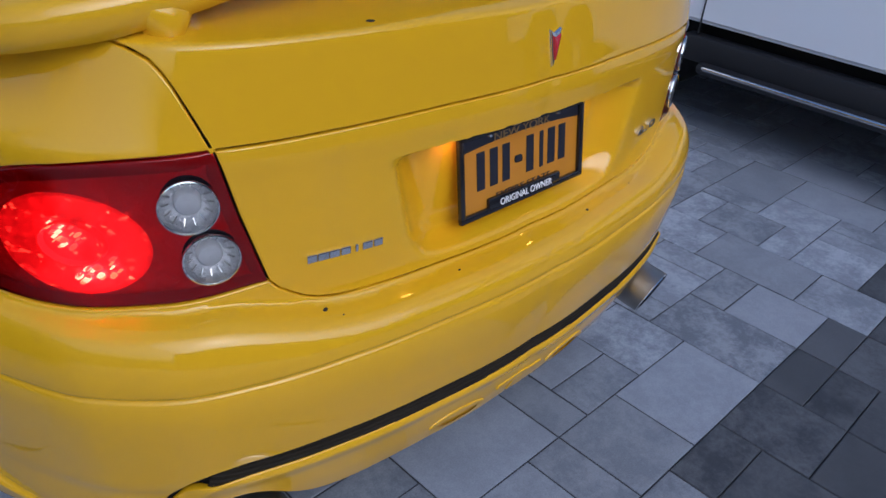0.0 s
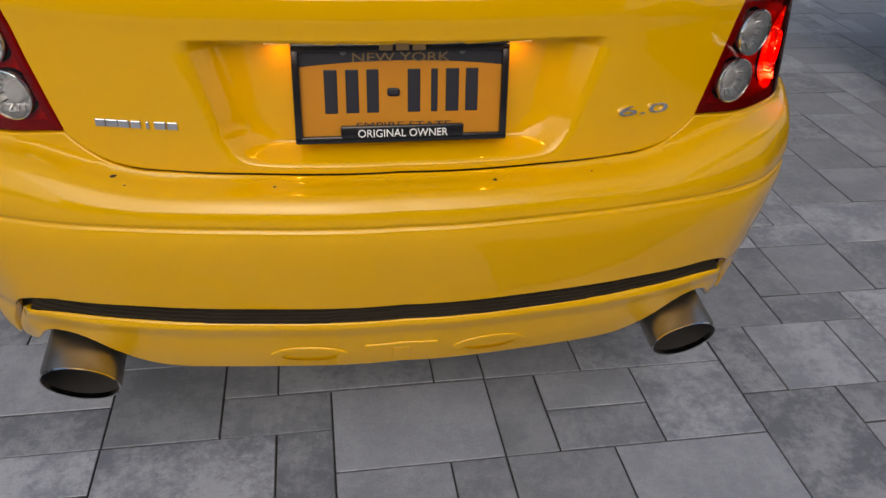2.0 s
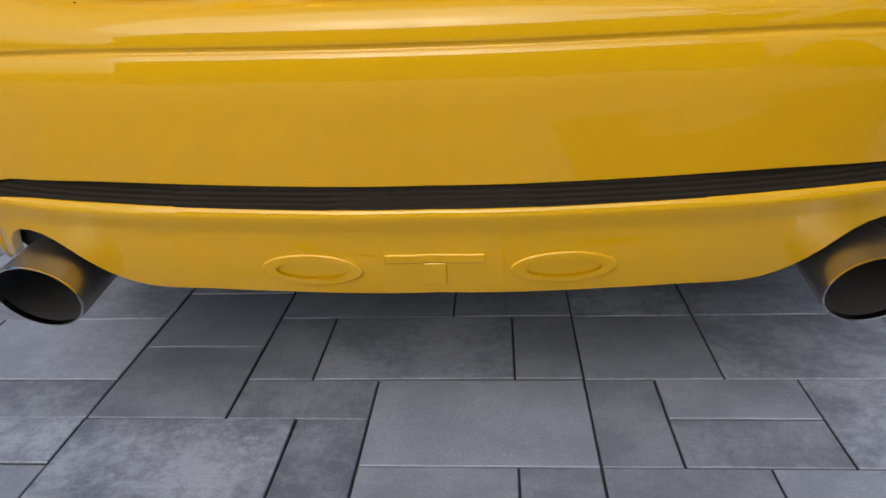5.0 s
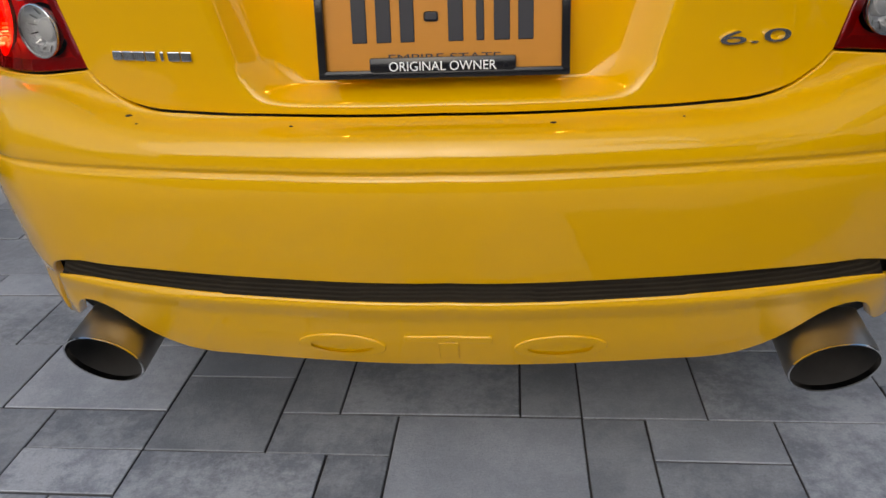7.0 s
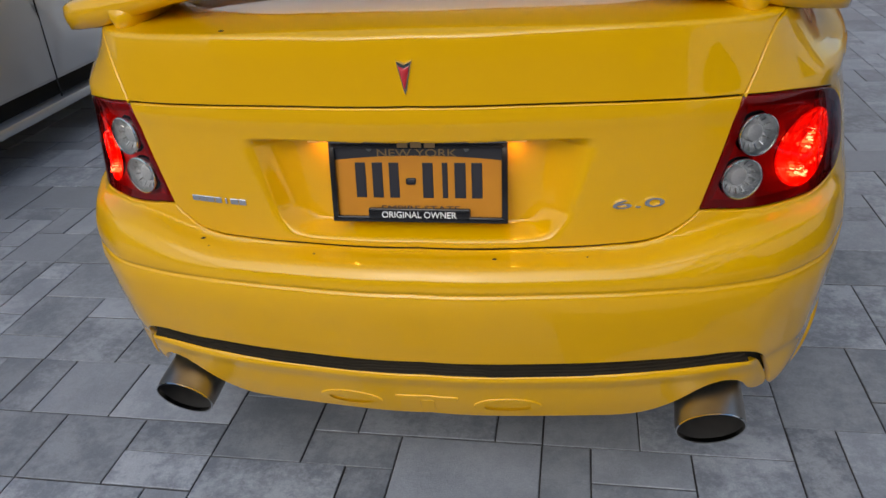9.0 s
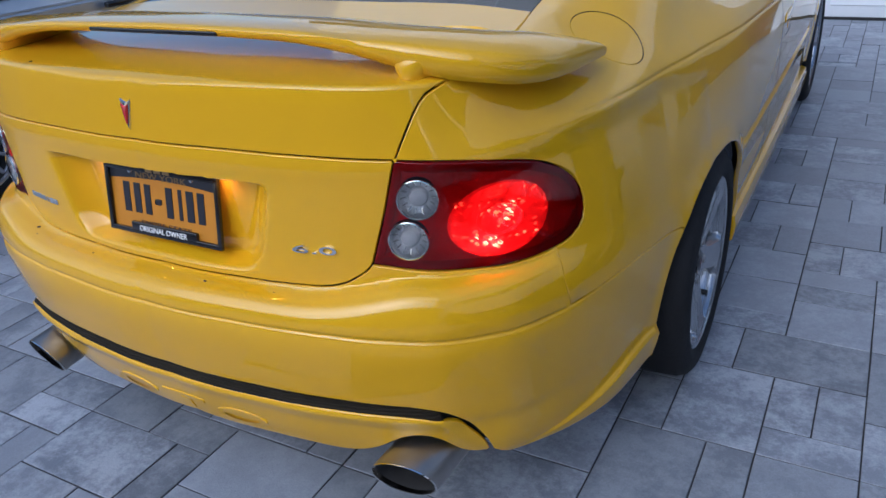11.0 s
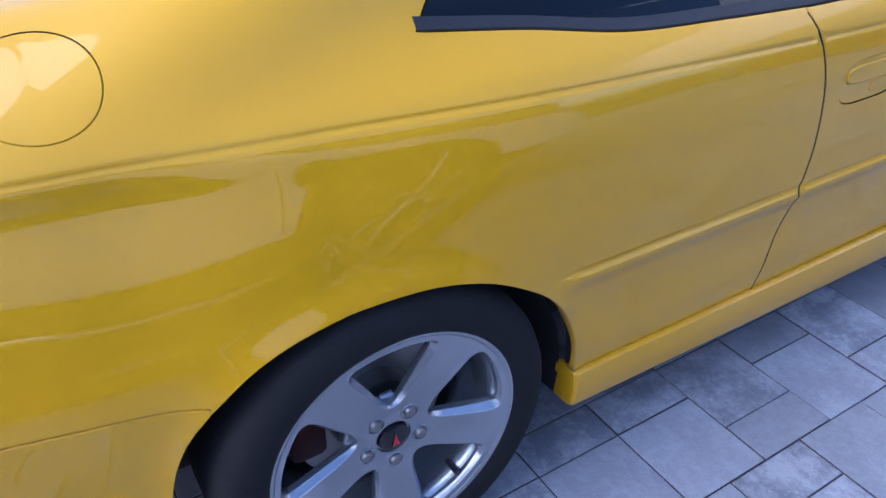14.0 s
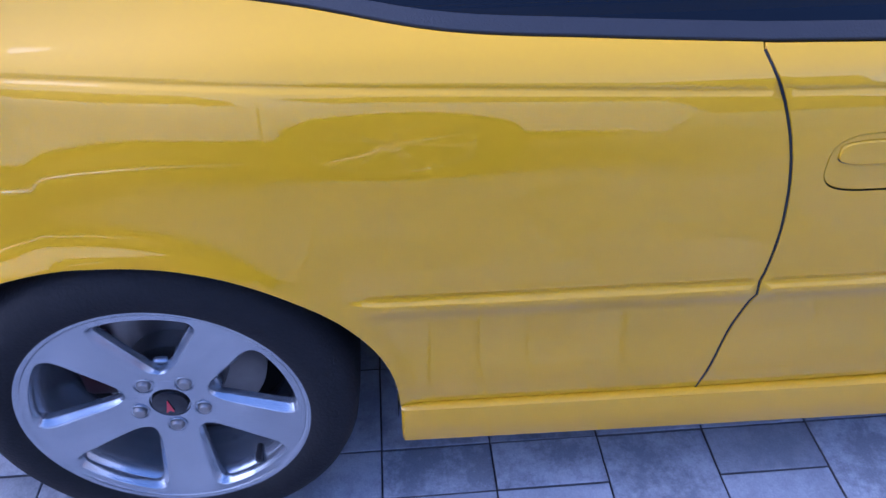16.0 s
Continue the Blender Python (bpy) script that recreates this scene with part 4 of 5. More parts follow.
# ---- plate, badges, exhaust, small fittings ----
tilt = math.atan2(0.024, 0.145)
plate_at = Matrix.Translation((0.002, 0.001, 0.672)) @ Matrix.Rotation(-tilt, 4, "X")
plate = tagged(new("license_plate"), "", "")
plate.parent = car
plate.matrix_basis = plate_at
part("plate_sheet", box_bm(0.302, 0.002, 0.150, (0, 0.004, 0.074), 0.0008), PLATE, plate, "gold embossed sheet")
frame_bm = bmesh.new()
for (sx, sz, cx, cz) in ((0.318, 0.014, 0, 0.140), (0.318, 0.011, 0, 0.005), (0.011, 0.142, -0.1535, 0.0745), (0.011, 0.142, 0.1535, 0.0745), (0.185, 0.021, 0.0, 0.015)):
    box_bm(sx, 0.009, sz, (cx, -0.001, cz), 0.0025, 2, frame_bm)
plate_frame = part("plate_frame", frame_bm, GLOSSBLACK, plate, "black plastic frame with white lettering", smooth=40)


def word(name, text, size, at, mat, parent, deep=0.0006, width=None):
    """Lettering as a thin mesh that stands in the xz plane of its parent; width: the length that it fills."""
    cu = bpy.data.curves.new(name, "FONT")
    cu.body, cu.size, cu.extrude, cu.align_x = text, size, deep, "CENTER"
    tmp = bpy.data.objects.new(name, cu)
    scene.collection.objects.link(tmp)
    me = bpy.data.meshes.new_from_object(tmp.evaluated_get(bpy.context.evaluated_depsgraph_get()))
    bpy.data.objects.remove(tmp)
    bpy.data.curves.remove(cu)
    me.transform(Matrix.Rotation(radians(90), 4, "X"))
    if width:
        xs = [v.co.x for v in me.vertices]
        me.transform(Matrix.Diagonal((width / (max(xs) - min(xs)), 1, 1, 1)))
    me.transform(Matrix.Translation(at))
    me.name = name
    me.materials.clear()
    me.materials.append(mat)
    ob = new(name, me)
    ob.parent = parent
    return ob


# the plate's dark top band, with its lower edge bowed, and the lettering
bm = bmesh.new()
lo = [bm.verts.new((x, 0.0022, 0.112 + 0.008 * (1 - (x / 0.15) ** 2))) for x in np.linspace(-0.15, 0.15, 21)]
hi = [bm.verts.new((x, 0.0022, 0.148)) for x in np.linspace(-0.15, 0.15, 21)]
for i in range(20):
    bm.faces.new((lo[i], lo[i + 1], hi[i + 1], hi[i]))
part("plate_band", bm, NAVY, plate, "dark blue band across the plate")
TAN = material("tan_ink", (0.20, 0.125, 0.045), rough=0.5)
word("plate_state", "NEW YORK", 0.0185, (-0.002, 0.0018, 0.1185), TAN, plate, width=0.142)
word("plate_motto", "EMPIRE STATE", 0.0125, (0.002, 0.0022, 0.0205), NAVY, plate, width=0.142)
for x, w in ((-0.1045, 0.019), (-0.0735, 0.019), (-0.0435, 0.018), (0.0175, 0.019), (0.048, 0.010), (0.075, 0.020), (0.1045, 0.019)):
    part("plate_bar", box_bm(w, 0.0022, 0.064, (x, 0.0026, 0.0755), 0.001), NAVY, plate)
part("plate_bar", box_bm(0.018, 0.0022, 0.012, (-0.013, 0.0026, 0.074), 0.003), NAVY, plate)
for x in (-0.085, 0.088):
    ob = part("plate_screw", lathe_bm([(-0.001, 0.006), (-0.004, 0.005), (-0.0045, 0.0005)], 14, "Y", at=(x, 0.001, 0.133)), CHROME, plate, smooth=40)
word("frame_lettering", "ORIGINAL OWNER", 0.0165, (0, -0.0062, 0.0088), LETTER, plate, width=0.135)
for x in (-0.024, 0.0, 0.024):
    part("frame_mark", box_bm(0.019, 0.001, 0.010, (x, -0.006, 0.1405), 0.0004), TAN, plate)

# plate lamps under the lip of the recess
for sgn in (1, -1):
    lamp = part("plate_lamp", box_bm(0.034, 0.012, 0.004, (sgn * 0.176, 0.024, 0.8185), 0.0012), lit("plate_lamp_glow", (1.0, 0.55, 0.16), 0.35), car, "small warm plate lamp", smooth=40)
    bulb = new("plate_light", bpy.data.lights.new("plate_light", "AREA"))
    bulb.data.shape, bulb.data.size, bulb.data.size_y = "RECTANGLE", 0.030, 0.010
    bulb.data.energy, bulb.data.color = 0.05, (1.0, 0.40, 0.05)
    bulb.matrix_world = look((sgn * 0.174, 0.021, 0.8158), (sgn * 0.168, 0.026, 0.70))

# fuel flap and door handles
panel("fuel_flap", FUEL, YELLOW, car, step=0.012, label="round fuel flap with a dark gap")
for mir in (False, True):
    panel("handle_surround", HANDLE, YELLOW, car, step=0.010, mirror=mir, lift=-0.001, holes=[LEVER], label="body-coloured handle surround")
    panel("door_handle", LEVER, YELLOW, car, step=0.010, mirror=mir, lift=0.003, label="flush pull handle")
    panel("handle_scoop", snapz(np.array([(0.92, 2.078 + 0.042 * np.sign(math.cos(a)) * abs(math.cos(a)) ** 0.5, 0.738 + 0.014 * np.sign(math.sin(a)) * abs(math.sin(a)) ** 0.6) for a in ang])), YELLOW, car, step=0.01, mirror=mir, lift=-0.0005 + 0.001, deep=0.002, gap=0.0006)


# ---- tail lights ----
def emission_sparkle(name, colour, low, high, scale):
    """A lit reflector: its facets' share of the bulb's light is put into emission."""
    m = bpy.data.materials.new(name)
    m.use_nodes = True
    n, l = m.node_tree.nodes, m.node_tree.links
    b = n["Principled BSDF"]
    b.inputs["Base Color"].default_value, b.inputs["Roughness"].default_value = (*colour, 1), 0.25
    tc, vo, ra = n.new("ShaderNodeTexCoord"), n.new("ShaderNodeTexVoronoi"), n.new("ShaderNodeMapRange")
    vo.inputs["Scale"].default_value = scale
    l.new(tc.outputs["Object"], vo.inputs["Vector"])
    sep = n.new("ShaderNodeSeparateColor")
    l.new(vo.outputs["Color"], sep.inputs[0])
    po = n.new("ShaderNodeMath")
    po.operation = "POWER"
    l.new(sep.outputs[0], po.inputs[0])
    po.inputs[1].default_value = 30.0
    l.new(po.outputs[0], ra.inputs["Value"])
    ra.inputs["To Min"].default_value, ra.inputs["To Max"].default_value = low, high
    mix = n.new("ShaderNodeMix")
    mix.data_type = "RGBA"
    mix.inputs[6].default_value, mix.inputs[7].default_value = (*colour, 1), (1.0, 0.42, 0.14, 1)
    l.new(po.outputs[0], mix.inputs[0])
    l.new(mix.outputs[2], b.inputs["Emission Color"])
    blot, span, mul = n.new("ShaderNodeTexNoise"), n.new("ShaderNodeMapRange"), n.new("ShaderNodeMath")
    blot.inputs["Scale"].default_value, blot.inputs["Detail"].default_value, blot.inputs["Distortion"].default_value = 38.0, 4, 1.2
    l.new(tc.outputs["Object"], blot.inputs["Vector"])
    span.inputs["From Min"].default_value, span.inputs["From Max"].default_value = 0.36, 0.66
    span.inputs["To Min"].default_value, span.inputs["To Max"].default_value = 0.15, 1.6
    l.new(blot.outputs[0], span.inputs["Value"])
    mul.operation = "MULTIPLY"
    l.new(ra.outputs["Result"], mul.inputs[0]), l.new(span.outputs["Result"], mul.inputs[1])
    l.new(mul.outputs[0], b.inputs["Emission Strength"])
    return m


LAMP = emission_sparkle("lit_reflector", (1.0, 0.018, 0.010), 0.36, 6.0, 240)
GLINT = lit("bulb_glint", (1.0, 0.55, 0.25), 14.0)
GLINTDIM = lit("dim_bulb_glint", (1.0, 0.40, 0.12), 5.0)
GLINTRED = lit("red_bulb_glint", (1.0, 0.14, 0.05), 4.0)
LAMPRED = material("lamp_red_plastic", (0.50, 0.022, 0.030), rough=0.24, coat=0.5, bump=0.5, bump_scale=60, spread=0.25, scale=18)
RIMRED = material("lens_rim_red", (0.24, 0.008, 0.014), rough=0.25, coat=0.6, spread=0.1, scale=20)
GREYLENS = material("lamp_silver_reflector", (0.92, 0.92, 0.94), rough=0.30, metal=0.6, spread=0.2, scale=60, bump=0.7, bump_scale=160)
GREYDISC = material("lamp_grey_bulb", (0.62, 0.62, 0.63), rough=0.35, metal=0.3, spread=0.2, scale=60)


def disc_frame(at, n, sgn):
    n = Vector(n).normalized()
    side = Vector((0, 0, 1)).cross(n).normalized()
    up = n.cross(side)
    return Matrix((( side.x, up.x, n.x, at[0]), (side.y, up.y, n.y, at[1]), (side.z, up.z, n.z, at[2]), (0, 0, 0, 1)))


def around_spot(c, n, rx, ry, k=40):
    f = disc_frame(c, n, 1)
    return np.array([tuple(f @ Vector((rx * math.cos(a), ry * math.sin(a), 0))) for a in np.linspace(0, 2 * math.pi, k + 1)[:-1]])


lamp_rim = loop(L_lamp_in[::-1][::-1], L_lamp_top, L_lamp_low[::-1])
spot_p, spot_n = from_chart(to_chart(np.array([(0.586, 0.05, 0.815), (0.560, 0.05, 0.735), (0.688, 0.163, 0.753)])))
rim_uv = to_chart(lamp_rim)
if np.sum(rim_uv[:, 0] * np.roll(rim_uv[:, 1], -1) - np.roll(rim_uv[:, 0], -1) * rim_uv[:, 1]) < 0:
    rim_uv = rim_uv[::-1]
middle = rim_uv.mean(0)
inner_uv = middle + (inset2(rim_uv, 0.0135) - middle) * np.array([0.985, 0.97])
lens_inner = from_chart(inner_uv)[0]
for sgn in (1, -1):
    mir = sgn < 0
    light = new("tail_light")
    light.parent = car
    tagged(light, "lit red tail light with two clear round lenses")
    rings = [around_spot(spot_p[i], spot_n[i], 0.0365, 0.0365) for i in (0, 1)]
    big = around_spot(spot_p[2], spot_n[2], 0.0990, 0.0660, 56)
    lens = panel("lens", lamp_rim, REDLENS, light, step=0.012, mirror=mir, gap=0.0018, lift=0.0005, deep=0.02, holes=rings, label="red outer lens")
    panel("housing", lamp_rim, LAMPRED, light, step=0.014, mirror=mir, gap=0.001, lift=-0.013, deep=0.001, holes=rings + [big], label="red reflector housing behind the lens")
    # the darker edge of the lens
    panel("lens_rim", lamp_rim, RIMRED, light, step=0.012, mirror=mir, gap=0.0018, lift=-0.004, deep=0.008, holes=[lens_inner], label="darker red edge of the lens")
    for i in (0, 1):
        f = disc_frame(spot_p[i] * (sgn, 1, 1), spot_n[i] * (sgn, 1, 1), sgn)
        bowl = part("reflector", lathe_bm([(0.0005, 0.0368), (-0.001, 0.0345), (-0.012, 0.031), (-0.020, 0.024), (-0.024, 0.016)], 40, "Z"), GREYLENS, light, "clear round lens with a grey reflector", smooth=50)
        bowl.matrix_basis = f
        ring = part("lens_ring", lathe_bm([(0.001, 0.0372), (0.0035, 0.0365), (0.004, 0.0352), (0.001, 0.0342)], 40, "Z"), CHROME, bowl, smooth=50)
        core = part("bulb_cover", lathe_bm([(-0.024, 0.0165), (-0.012, 0.0165), (-0.009, 0.014), (-0.008, 0.0005)], 28, "Z"), GREYDISC, bowl, smooth=40)
        part("cover", lathe_bm([(0.002, 0.0355), (0.005, 0.028), (0.007, 0.015), (0.0075, 0.0005)], 40, "Z"), CLEARLENS, bowl, smooth=60)
        for k in range(14):
            a = 2 * math.pi * k / 14 + 0.2 * i
            fin = part("flute", box_bm(0.011, 0.0022, 0.003, (0.027, 0, -0.013), 0.0006, 1, turn=Matrix.Rotation(-0.5, 4, "Y")), CHROME, bowl)
            fin.matrix_basis = Matrix.Rotation(a, 4, "Z")
    f = disc_frame((spot_p[2] - 0.007 * spot_n[2]) * (sgn, 1, 1), spot_n[2] * (sgn, 1, 1), sgn)
    bowl_bm = lathe_bm([(-0.0045, 0.0700), (-0.0040, 0.0660), (-0.0060, 0.062), (-0.010, 0.052), (-0.013, 0.036), (-0.016, 0.018), (-0.017, 0.0005)], 56, "Z")
    for v in bowl_bm.verts:
        v.co.z -= 2.4 * v.co.x ** 2
    main = part("lamp_bowl", bowl_bm, LAMP, light, "round lit lamp bowl", smooth=60)
    main.matrix_basis = f @ Matrix.Diagonal((1.42, 0.98, 1, 1))
    part("lamp_ring", lathe_bm([(-0.014, 0.031), (-0.004, 0.0302), (-0.003, 0.029), (-0.014, 0.028)], 40, "Z"), LAMP, main, smooth=50)
    # glowing studs as the bulb's glints: a round cluster and an arc below
    chance = random.Random(21)
    for k in range(34):
        if k < 18:
            a, d = chance.uniform(0, 2 * math.pi), 0.017 * math.sqrt(chance.random())
            x, y, r = 0.008 + d * math.cos(a), 0.010 + 1.2 * d * math.sin(a), chance.uniform(0.0012, 0.0034)
        else:
            a = math.radians(chance.uniform(205, 268))
            d = chance.uniform(0.040, 0.056)
            x, y, r = d * math.cos(a), d * math.sin(a) + 0.004, chance.uniform(0.0012, 0.0042)
        glint = part("glint", lathe_bm([(-0.012, r), (-0.0045, r * 0.9), (-0.003, 0.0004)], 6, "Z"), (GLINT, GLINTDIM, GLINTRED)[k % 3], main)
        glint.matrix_basis = Matrix.Translation((x * sgn, y, 0.010 * (d / 0.06) ** 2 - 0.004 - 2.4 * x * x)) @ Matrix.Rotation(chance.uniform(0, 3), 4, "Z") @ Matrix.Diagonal((chance.uniform(0.6, 1.5), 0.8, 1, 1))


# ---- emblem and badges ----
def on_face(x, z, lift=0.0):
    """A place on the boot's face, and the turn that lays a flat thing on it (x along, z up, -y out)."""
    p, n = from_chart(to_chart(np.array([(x, -0.01, z)])))
    n = Vector(n[0])
    right = (-n).cross(Vector((0, 0, 1))).normalized()
    up = right.cross(-n).normalized()
    out = -n
    m = Matrix(((right.x, out.x, up.x, 0), (right.y, out.y, up.y, 0), (right.z, out.z, up.z, 0), (0, 0, 0, 1)))
    return Matrix.Translation(Vector(p[0]) + n * lift) @ m


def dart(scale, mat, deep):
    bm = bmesh.new()
    pts = [(-0.0145, 0.030), (0, 0.023), (0.0145, 0.030), (0.004, -0.018), (0.0, -0.031), (-0.004, -0.018)]
    back = [bm.verts.new((x * scale, 0.0, z * scale)) for x, z in pts]
    top = [bm.verts.new((x * scale * 0.86, -deep, z * scale * 0.9)) for x, z in pts]
    mid = bm.verts.new((0, -deep * 1.5, 0.006 * scale))
    for i in range(6):
        j = (i + 1) % 6
        bm.faces.new((back[i], back[j], top[j], top[i]))
        bm.faces.new((top[i], top[j], mid))
    bmesh.ops.recalc_face_normals(bm, faces=bm.faces)
    return bm


badge = part("emblem", dart(1.0, CHROME, 0.004), CHROME, car, "chrome dart emblem with a red middle")
badge.matrix_basis = on_face(0, 0.937, 0.0)
red = part("emblem_inlay", dart(0.66, BADGERED, 0.0035), BADGERED, badge)
red.location = (0, -0.0042, 0.001)
for i, w in enumerate((0.015, 0.017, 0.016, 0.015, 0.005, 0.017, 0.015)):
    x = -0.452 + 0.0085 + 0.0186 * i
    b = part("badge_bar", box_bm(w, 0.004, 0.0125, (0, -0.001, 0), 0.0015), CHROME, car)
    b.matrix_basis = on_face(x, 0.706, 0.001)
six = word("engine_badge", "6.0", 0.0225, (0, -0.001, -0.0105), CHROME, car, deep=0.0025, width=0.088)
six.matrix_basis = on_face(0.390, 0.713, 0.001)


# raised shapes on the valance
def oval(cx, cz, rx, rz, k=48):
    return snapz(np.array([(cx + rx * math.cos(a), -0.05 + 0.25 * (cx + rx * math.cos(a)) ** 2, cz + rz * math.sin(a)) for a in np.linspace(0, 2 * math.pi, k + 1)[:-1]]))


for cx in (-0.158, 0.156):
    panel("raised_oval", oval(cx, 0.296, 0.065, 0.0235), YELLOW, valance, step=0.008, z0=0.5, gap=0, lift=0.0005, deep=0.004, holes=[oval(cx, 0.296, 0.046, 0.0135)])
    panel("raised_rim", oval(cx, 0.296, 0.046, 0.0135), YELLOW, valance, step=0.008, z0=0.5, gap=0, lift=-0.0024, deep=0.002)
for x0, x1, z0_, z1 in ((-0.064, 0.060, 0.308, 0.320), (-0.016, 0.012, 0.273, 0.3065)):
    panel("raised_bar", snapz(line((x0, -0.055, z0_), (x1, -0.055, z0_), (x1, -0.055, z1), (x0, -0.055, z1), (x0, -0.055, z0_ + 0.001), step=0.006)), YELLOW, valance, step=0.008, z0=0.5, gap=0, lift=0.0005, deep=0.004)

# dirt specks on the paint
for x, y, z, r in ((-0.419, 0.005, 0.629, 0.0040), (0.139, -0.039, 0.622, 0.0032), (-0.19, -0.035, 0.622, 0.0022), (-0.323, 0.037, 1.009, 0.0050), (0.30, -0.03, 0.624, 0.0016), (-0.40, -0.01, 0.622, 0.0016)):
    p, n = from_chart(to_chart(np.array([(x, y, z)]), 0.5), 0.5)
    ob = part("dirt_speck", lathe_bm([(0.0, r), (0.0008, r * 0.8), (0.0012, 0.0002)], 9, "Z"), DIRT, car)
    ob.matrix_basis = disc_frame(p[0], n[0], 1) @ Matrix.Diagonal((1.3, 0.8, 1, 1))


# ---- exhaust tips ----
def tip(sgn):
    """An oval double-walled tip, slanted at its mouth, with the pipe behind."""
    bm = bmesh.new()
    rings = []
    for y, k, cut in ((0.34, 0.72, 0), (0.20, 0.80, 0), (0.15, 1.0, 0), (0.0, 1.0, 1), (-0.003, 0.985, 1), (-0.002, 0.95, 1), (0.01, 0.94, 1), (0.05, 0.90, 0.8), (0.09, 0.78, 0.6), (0.12, 0.56, 0.4), (0.132, 0.28, 0.3), (0.135, 0.01, 0.3)):
        ring = []
        for i in range(44):
            a = 2 * math.pi * i / 44
            x, z = 0.0665 * k * math.cos(a), 0.053 * k * math.sin(a)
            ring.append(bm.verts.new((x, y - cut * (0.32 * z - 0.22 * sgn * x), z)))
        rings.append(ring)
    for j, (p, q) in enumerate(zip(rings, rings[1:])):
        for i in range(44):
            f = bm.faces.new((p[i], p[(i + 1) % 44], q[(i + 1) % 44], q[i]))
            f.material_index = 1 if j >= 6 else 2 if j >= 3 else 0
    bmesh.ops.recalc_face_normals(bm, faces=bm.faces)
    return bm


for sgn in (1, -1):
    t = part("exhaust_tip", tip(sgn), [TIPSTEEL, SOOT, CHROME], car, "oval chrome exhaust tip, sooty inside", smooth=40)
    t.matrix_basis = Matrix.Translation((sgn * 0.541, -0.020, 0.252)) @ Matrix.Rotation(sgn * radians(-4), 4, "Z") @ Matrix.Rotation(radians(2), 4, "X")
part("muffler", box_bm(1.05, 0.30, 0.10, (0, 0.50, 0.30), 0.03), SOOT, car)

# ---- other vehicles ----
GUNMETAL = material("silver_grey_alloy", (0.42, 0.43, 0.45), rough=0.3, metal=0.7, spread=0.08, scale=15)


def plain_wheel(name, R, rim_r, width, spokes, parent):
    """A wheel for a car seen at its edge; its face looks along +x."""
    hub = new("wheel")
    hub.parent = parent
    w = width / 2
    part("tyre", lathe_bm([(-w, rim_r), (-w, R - 0.03), (-w * 0.8, R - 0.004), (w * 0.8, R - 0.004), (w * 0.95, R - 0.02), (w, R - 0.05), (w * 0.98, rim_r + 0.006), (w * 0.9, rim_r)], 72, close=True), RUBBER, hub, smooth=50)
    part("barrel", lathe_bm([(-w, rim_r * 0.95), (0.0, rim_r * 0.90), (w * 0.8, rim_r * 0.955)], 48), SOOT, hub, smooth=50)
    rim = part("rim", lathe_bm([(w * 0.8, rim_r * 0.955), (w * 0.93, rim_r * 0.975), (w * 0.95, rim_r * 1.01), (w * 0.88, rim_r * 1.01)], 72), GUNMETAL, hub, smooth=50)
    part("rim_dark", lathe_bm([(w * 0.1, rim_r * 0.9), (w * 0.05, 0.01)], 48), SOOT, hub)
    for k in range(spokes):
        a0 = 2 * math.pi * k / spokes + 0.2
        bm = bmesh.new()
        a, b = Vector((0.36 * rim_r, 0.045 * rim_r)), Vector((0.965 * rim_r, 0.21 * rim_r))
        lean = math.atan2(b.y - a.y, b.x - a.x)
        for s in (-1, 1):
            box_bm(0.018, 0.017, (b - a).length, (w * 0.66, s * (a.y + b.y) / 2, (a.x + b.x) / 2), 0.004, 1, bm, turn=Matrix.Rotation(-s * lean, 4, "X"))
        box_bm(0.020, 0.042, 0.30 * rim_r, (w * 0.63, 0, 0.27 * rim_r), 0.006, 1, bm)
        box_bm(0.016, 0.42 * rim_r, 0.014, (w * 0.68, 0, 0.955 * rim_r), 0.004, 1, bm)
        ob = part("spoke", bm, GUNMETAL, hub)
        ob.matrix_basis = Matrix.Rotation(a0, 4, "X")
    part("centre_cap", lathe_bm([(w * 0.4, 0.055), (w * 0.66, 0.05), (w * 0.7, 0.0005)], 28), GUNMETAL, hub, smooth=40)
    return hub


